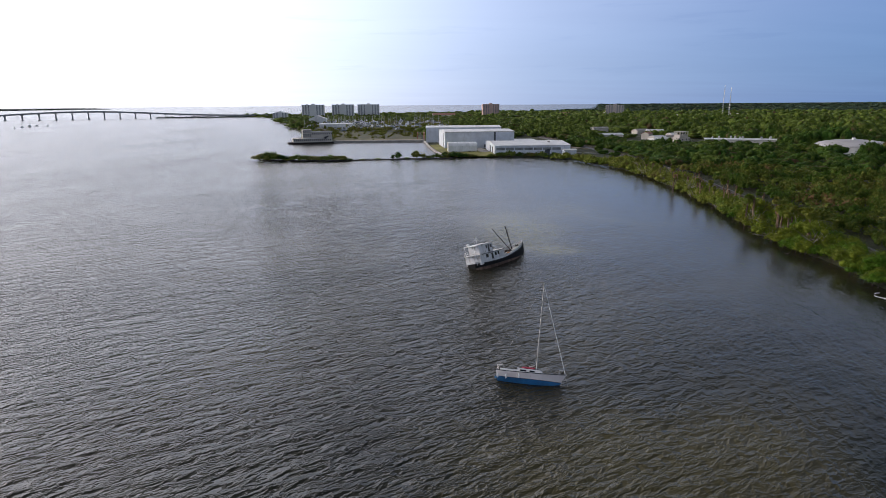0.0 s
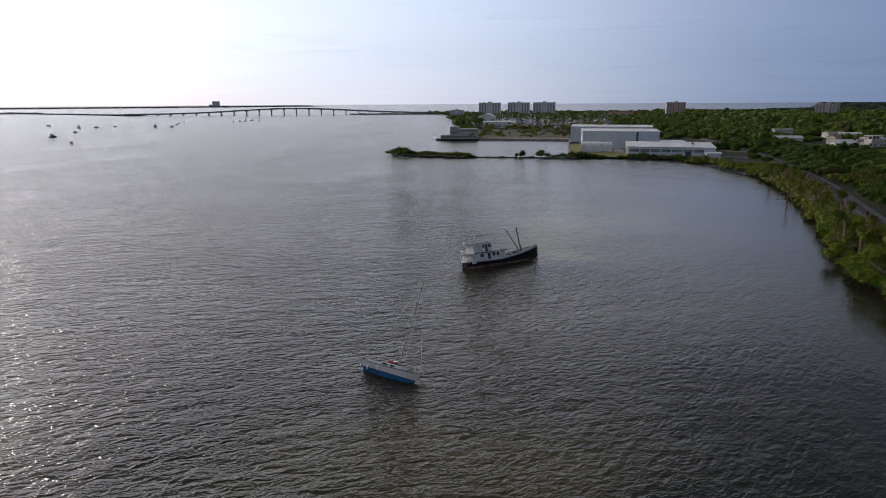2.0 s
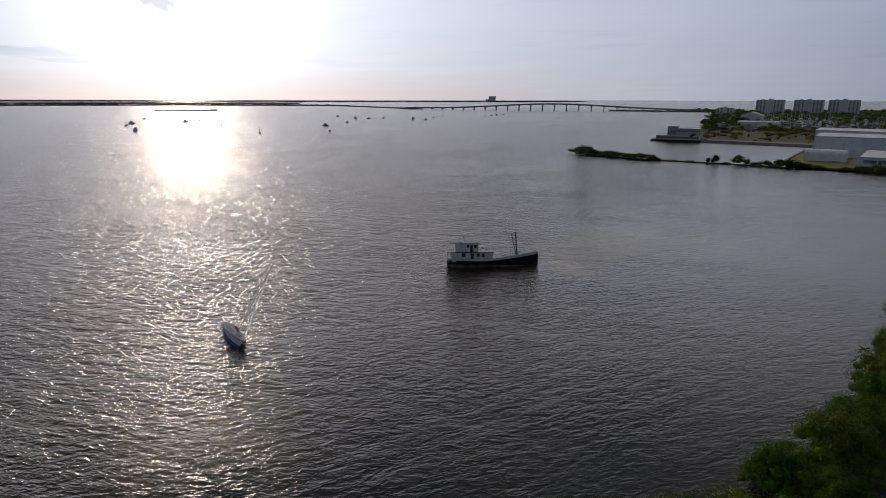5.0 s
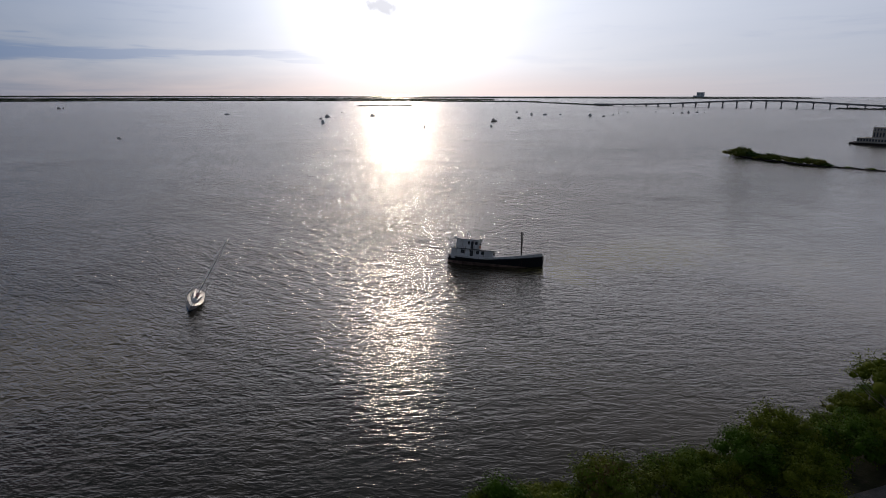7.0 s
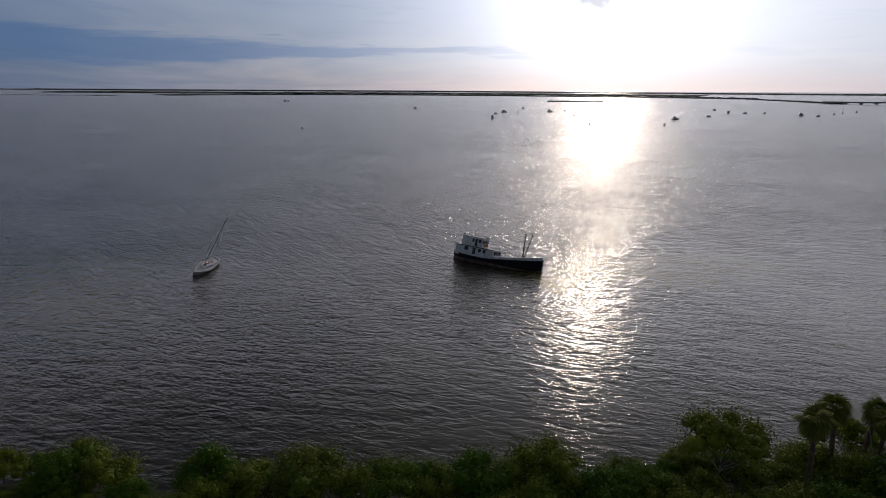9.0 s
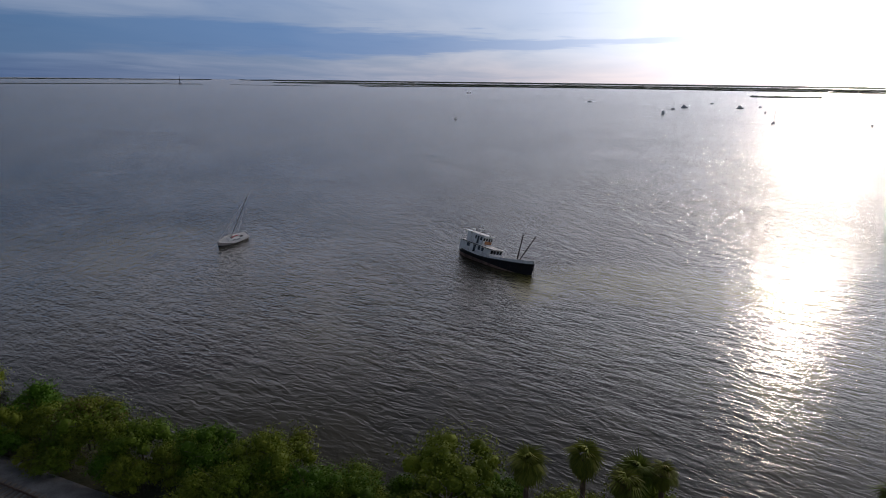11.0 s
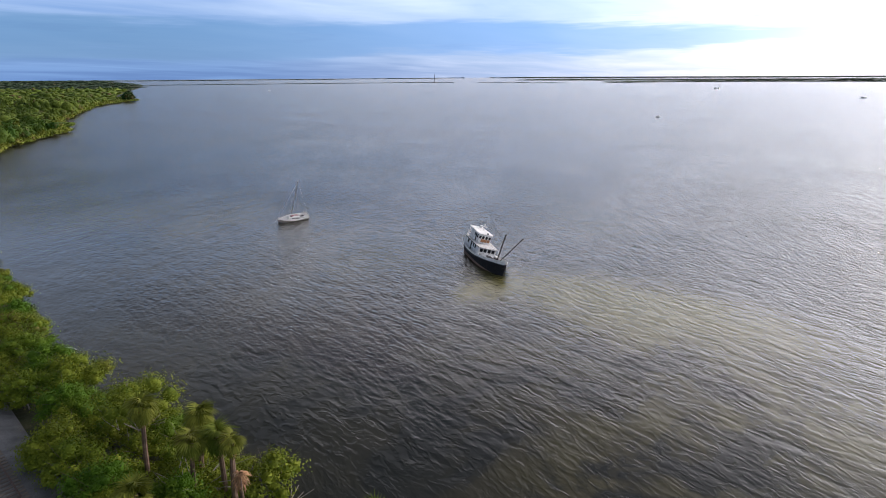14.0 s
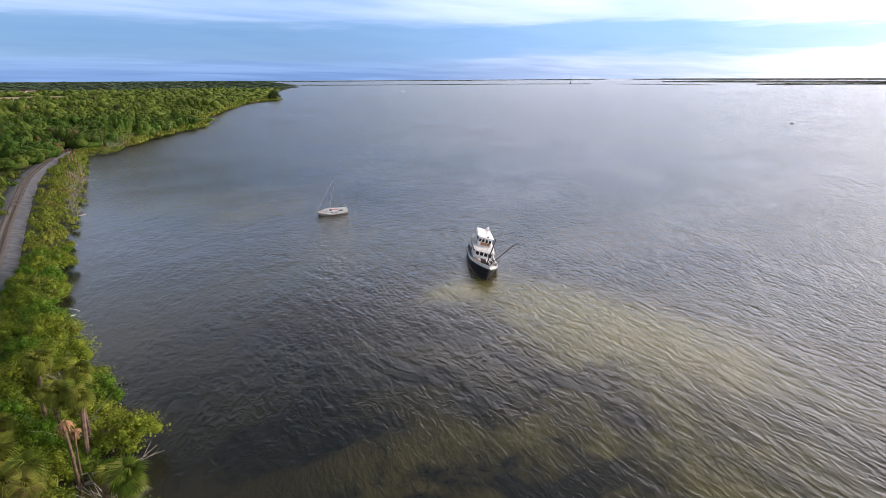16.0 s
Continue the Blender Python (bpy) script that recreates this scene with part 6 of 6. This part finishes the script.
# ---- bridge and far shores ----
BRIDGE = plain("bridge_concrete", (0.36, 0.36, 0.36), 0.9, 0, 0.08, 0.1)
A, B = Vector((-1215, 1365, 0)), Vector((-395, 1612, 0))
span = (B - A).length
turn = math.degrees(math.atan2(B.y - A.y, B.x - A.x))
bridge = thing("road_bridge", "long grey concrete road bridge humped over the channel", "bridge", at=pose(*A, 0, 0, turn))


def deck_z(s):
    return 5.5 + 14.5 * math.exp(-((s - 0.52 * span) / (0.27 * span)) ** 2)


bm = bmesh.new()
loft(bm, [[(s, -5.5, deck_z(s) - 3.0), (s, -5.5, deck_z(s)), (s, 5.5, deck_z(s)), (s, 5.5, deck_z(s) - 3.0)] for s in np.linspace(-40, span + 40, 60)])
part("deck", bm, BRIDGE, bridge)
for y in (-5.4, 5.4):
    bm = bmesh.new()
    loft(bm, [[(s, y - 0.15, deck_z(s)), (s, y - 0.15, deck_z(s) + 1.0), (s, y + 0.15, deck_z(s) + 1.0), (s, y + 0.15, deck_z(s))] for s in np.linspace(-40, span + 40, 60)])
    part("parapet", bm, BRIDGE, bridge)
for s in np.arange(18, span, 36.0):
    z = deck_z(s)
    bm = bmesh.new()
    box(bm, s - 1.1, s + 1.1, -3.0, 3.0, -2, z - 4.4, 0.1)
    slab(bm, [(s - 2.2, -5.2), (s + 2.2, -5.2), (s + 2.2, 5.2), (s - 2.2, 5.2)], z - 4.6, z - 2.9)
    box(bm, s - 3.0, s + 3.0, -4.5, 4.5, -2, 0.9, 0.1)
    part("pier", bm, BRIDGE, bridge)


# the blue-grey cast is haze over the distant shores, put into the base colour
SCRUB_HAZED = plain("hazed_scrub", (0.075, 0.100, 0.095), 0.95, 0, 0.3, 0.02)


def strip(name, label, points, width, height, cell, seed, kinds=far_kinds, mat=LEAF_HAZED, ground=None):
    """A low wooded strip of land along a line."""
    pts = spline(points, 40.0) if len(points) > 2 else np.linspace(points[0], points[1], max(3, int(math.dist(points[0], points[1]) / 40)))
    bm = bmesh.new()
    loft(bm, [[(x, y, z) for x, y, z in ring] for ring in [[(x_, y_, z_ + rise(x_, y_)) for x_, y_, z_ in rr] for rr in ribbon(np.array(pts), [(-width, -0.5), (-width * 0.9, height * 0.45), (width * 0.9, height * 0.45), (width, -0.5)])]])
    lone(name, bm, ground or SCRUB_HAZED, label, "shore", "structure")
    r = np.random.default_rng(seed)
    n = max(4, int(sum(np.hypot(*np.diff(pts, axis=0).T)) * 2 * width / cell ** 2))
    i = r.uniform(0, len(pts) - 1.001, n)
    k = i.astype(int)
    f = (i - k)[:, None]
    p = pts[k] * (1 - f) + pts[k + 1] * f
    d = pts[np.minimum(k + 1, len(pts) - 1)] - pts[k]
    d = d / np.hypot(*d.T)[:, None]
    o = r.uniform(-0.85, 0.85, n) * width
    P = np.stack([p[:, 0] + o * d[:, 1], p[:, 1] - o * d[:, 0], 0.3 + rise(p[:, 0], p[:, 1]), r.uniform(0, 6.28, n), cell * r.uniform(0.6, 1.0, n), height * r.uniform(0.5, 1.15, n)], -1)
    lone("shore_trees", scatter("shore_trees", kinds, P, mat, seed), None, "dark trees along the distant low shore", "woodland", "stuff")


strip("causeway", "low wooded causeway leading to the bridge", [(-1215, 1365), (-1480, 1480), (-1900, 1640)], 14, 4.5, 9, 61)
strip("causeway", "low causeway with shrubs at the bridge's east end", [(-640, 1560), (-395, 1612), (-300, 1640)], 12, 5.0, 8, 62)
strip("islet", "flat wooded islet in the glare", [(-1502, 646), (-1433, 785)], 10, 5.5, 8, 63)
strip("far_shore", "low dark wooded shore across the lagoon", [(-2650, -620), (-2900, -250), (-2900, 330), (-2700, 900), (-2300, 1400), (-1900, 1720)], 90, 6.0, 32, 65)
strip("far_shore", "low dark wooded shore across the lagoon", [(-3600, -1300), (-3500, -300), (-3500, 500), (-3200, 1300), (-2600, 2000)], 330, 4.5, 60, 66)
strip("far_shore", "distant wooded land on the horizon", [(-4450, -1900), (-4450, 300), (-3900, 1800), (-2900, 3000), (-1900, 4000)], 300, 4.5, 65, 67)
strip("far_shore", "thin dark sand spit with trees far to the south", [(-1650, -2450), (-2150, -2000), (-2480, -1650), (-2620, -1400)], 22, 3.2, 16, 68)
strip("far_shore", "thin dark spit far out on the lagoon", [(-2600, -1250), (-2560, -900), (-2520, -760)], 14, 2.4, 16, 69)
strip("far_shore", "distant low shore to the south-west", [(-2200, -4000), (-3300, -3200), (-4300, -2200)], 120, 4.0, 50, 70)

# haze in front of the hall is put into its pale wall and door colours
hangar = thing("assembly_hall", "huge pale blue-grey hall far beyond the bridge", "building", at=pose(-2512, 3721, 14.0, 0, 0, 30) @ Matrix.Scale(0.8, 4))
bm = bmesh.new()
box(bm, -30, 30, -30, 30, 0, 46, 0.5)
hall = part("wall", bm, plain("hazy_blue_grey", (0.90, 0.93, 0.95), 0.8, 0, 0.05, 0.02), hangar)
for x in (-14, 14):
    bm = bmesh.new()
    box(bm, x - 6, x + 6, -30.4, -29.8, 2, 42, 0.2)
    part("door", bm, plain("hazy_dark_grey", (0.72, 0.78, 0.84), 0.8), hall)
bm = bmesh.new()
box(bm, -60, -32, -20, 20, 0, 18, 0.5)
part("wing", bm, plain("hazy_grey", (0.76, 0.80, 0.84), 0.8), hangar)
mast_ = bmesh.new()
bar(mast_, (0, 0, 0), (0, 0, 44), 2.2, 0.5, 6), bar(mast_, (0, 0, 20), (0, 0, 24), 2.6, 2.6, 6)
box(mast_, -9, 9, -5, 5, 0, 3.5, 0.3)
lone("channel_beacon", mast_, STEEL_DARK, "tall dark beacon tower far out on the lagoon", "tower").matrix_basis = pose(-2560, -1480, 2.6)


# ---- boats at anchor ----
def cruiser(name, label, length, cabin, mast=0.0, flybridge=False, dark=False):
    t = thing(name, label, "boat", "boats at anchor")
    L, Bm, F = length, length * 0.155, length * 0.09 + 0.25
    st = []
    for i in range(9):
        u = i / 8
        st.append((-L / 2 + L * u, max(0.04, Bm * (1 - max(0, (u - 0.45) / 0.55) ** 2.2) * (0.85 + 0.15 * min(1, u * 3))), F + 0.35 * F * u * u))
    skin(hull_rings(st, -0.4, [-0.4, 0.05, 0.3, 99]), [1, 1, 0], "hull", [DARK if dark else WHITE, BLUE if not dark else RUST], t, "")
    part("deck", sheet_between(st, 0.03, 0.03), WHITE, t)
    c = bmesh.new()
    tapered_house(c, -L * cabin, L * 0.16, Bm * 0.78, Bm * 0.6, F, F + 0.16 * L * (0.55 if mast else 1.0), 0.08 * L, 0.1)
    c = part("cabin", c, WHITE if not dark else CREAM, t)
    for s in (1, -1):
        bm = bmesh.new()
        box(bm, -L * cabin * 0.8, L * 0.06, s * Bm * 0.72 - 0.06, s * Bm * 0.72 + 0.06, F + 0.06 * L * (0.6 if mast else 1), F + 0.11 * L * (0.6 if mast else 1), 0.02)
        part("window", bm, GLASS_DARK, c)
    if flybridge:
        bm = bmesh.new()
        tapered_house(bm, -L * cabin * 0.8, 0.0, Bm * 0.6, Bm * 0.5, F + 0.16 * L, F + 0.26 * L, 0.05 * L, 0.05)
        part("flybridge", bm, WHITE, t)
    if mast:
        bm = bmesh.new()
        bar(bm, (L * 0.08, 0, F), (L * 0.06, 0, mast), 0.11, 0.08, 6)
        part("mast", bm, ALLOY, t)
        bm = bmesh.new()
        bar(bm, (L * 0.06, 0, F + 1.3), (-L * 0.33, 0, F + 1.4), 0.16, 0.13, 6)
        part("boom", bm, plain("blue_sail_cover", (0.05, 0.08, 0.2), 0.9), t)
        bm = bmesh.new()
        bar(bm, (L * 0.06, 0, mast * 0.95), (L * 0.49, 0, F * 1.3), 0.05, 0.05, 4)
        part("furled_sail", bm, WHITE, t)
    return t


fleet = [cruiser("sailing_boat", "white sailing boat at anchor with a bare mast", 10, 0.28, 13.5),
         cruiser("motor_boat", "small white motor boat at anchor", 8.5, 0.3),
         cruiser("motor_cruiser", "white motor cruiser with a flybridge at anchor", 13, 0.34, 0, True),
         cruiser("workboat", "dark-hulled fishing boat at anchor", 12, 0.3, 0, True, True),
         cruiser("sailing_boat", "blue-bottomed sailing boat at anchor", 12, 0.3, 15.5)]
MOORED = [(-430, -38, 1), (-1507, -76, 2), (-953, 159, 0), (-576, 185, 2), (-702, 231, 0), (-759, 263, 2), (-932, 359, 1), (-760, 339, 2), (-801, 383, 1), (-634, 320, 1), (-441, 246, 0), (-418, 316, 1), (-522, 399, 3), (-582, 490, 1), (-812, 673, 4), (-684, 600, 2), 
          (-677, 625, 0), (-669, 653, 1), (-596, 651, 2), (-572, 655, 0), (-620, 731, 1), (-657, 786, 0), (-696, 856, 1), (-678, 917, 1), (-604, 872, 1), (-619, 918, 0), (-615, 931, 2), (-630, 980, 1), (-604, 966, 0), (-1523, -85, 2), (-1045, -1108, 1)]
mr = np.random.default_rng(21)
for x, y, k in MOORED:
    copy_thing(fleet[k], pose(x, y, 0.0, 0, 0, 135 + mr.normal(0, 22)) @ Matrix.Scale(0.5 if x == -430 else 0.88, 4))
# yachts in the marina
for i in range(130):
    x, y = mr.uniform(-130, 75), mr.uniform(640, 1020)
    m = copy_thing(fleet[(0, 4, 0, 4, 2)[mr.integers(0, 5)]], pose(x, y, 0.8, 0, 0, 90 * mr.integers(0, 4) + mr.normal(0, 6)))
    tagged(m, "white yacht in the crowded marina", "boat", "boats in the marina")
for ob in fleet:
    for o in (*ob.children_recursive, ob):
        bpy.data.objects.remove(o)
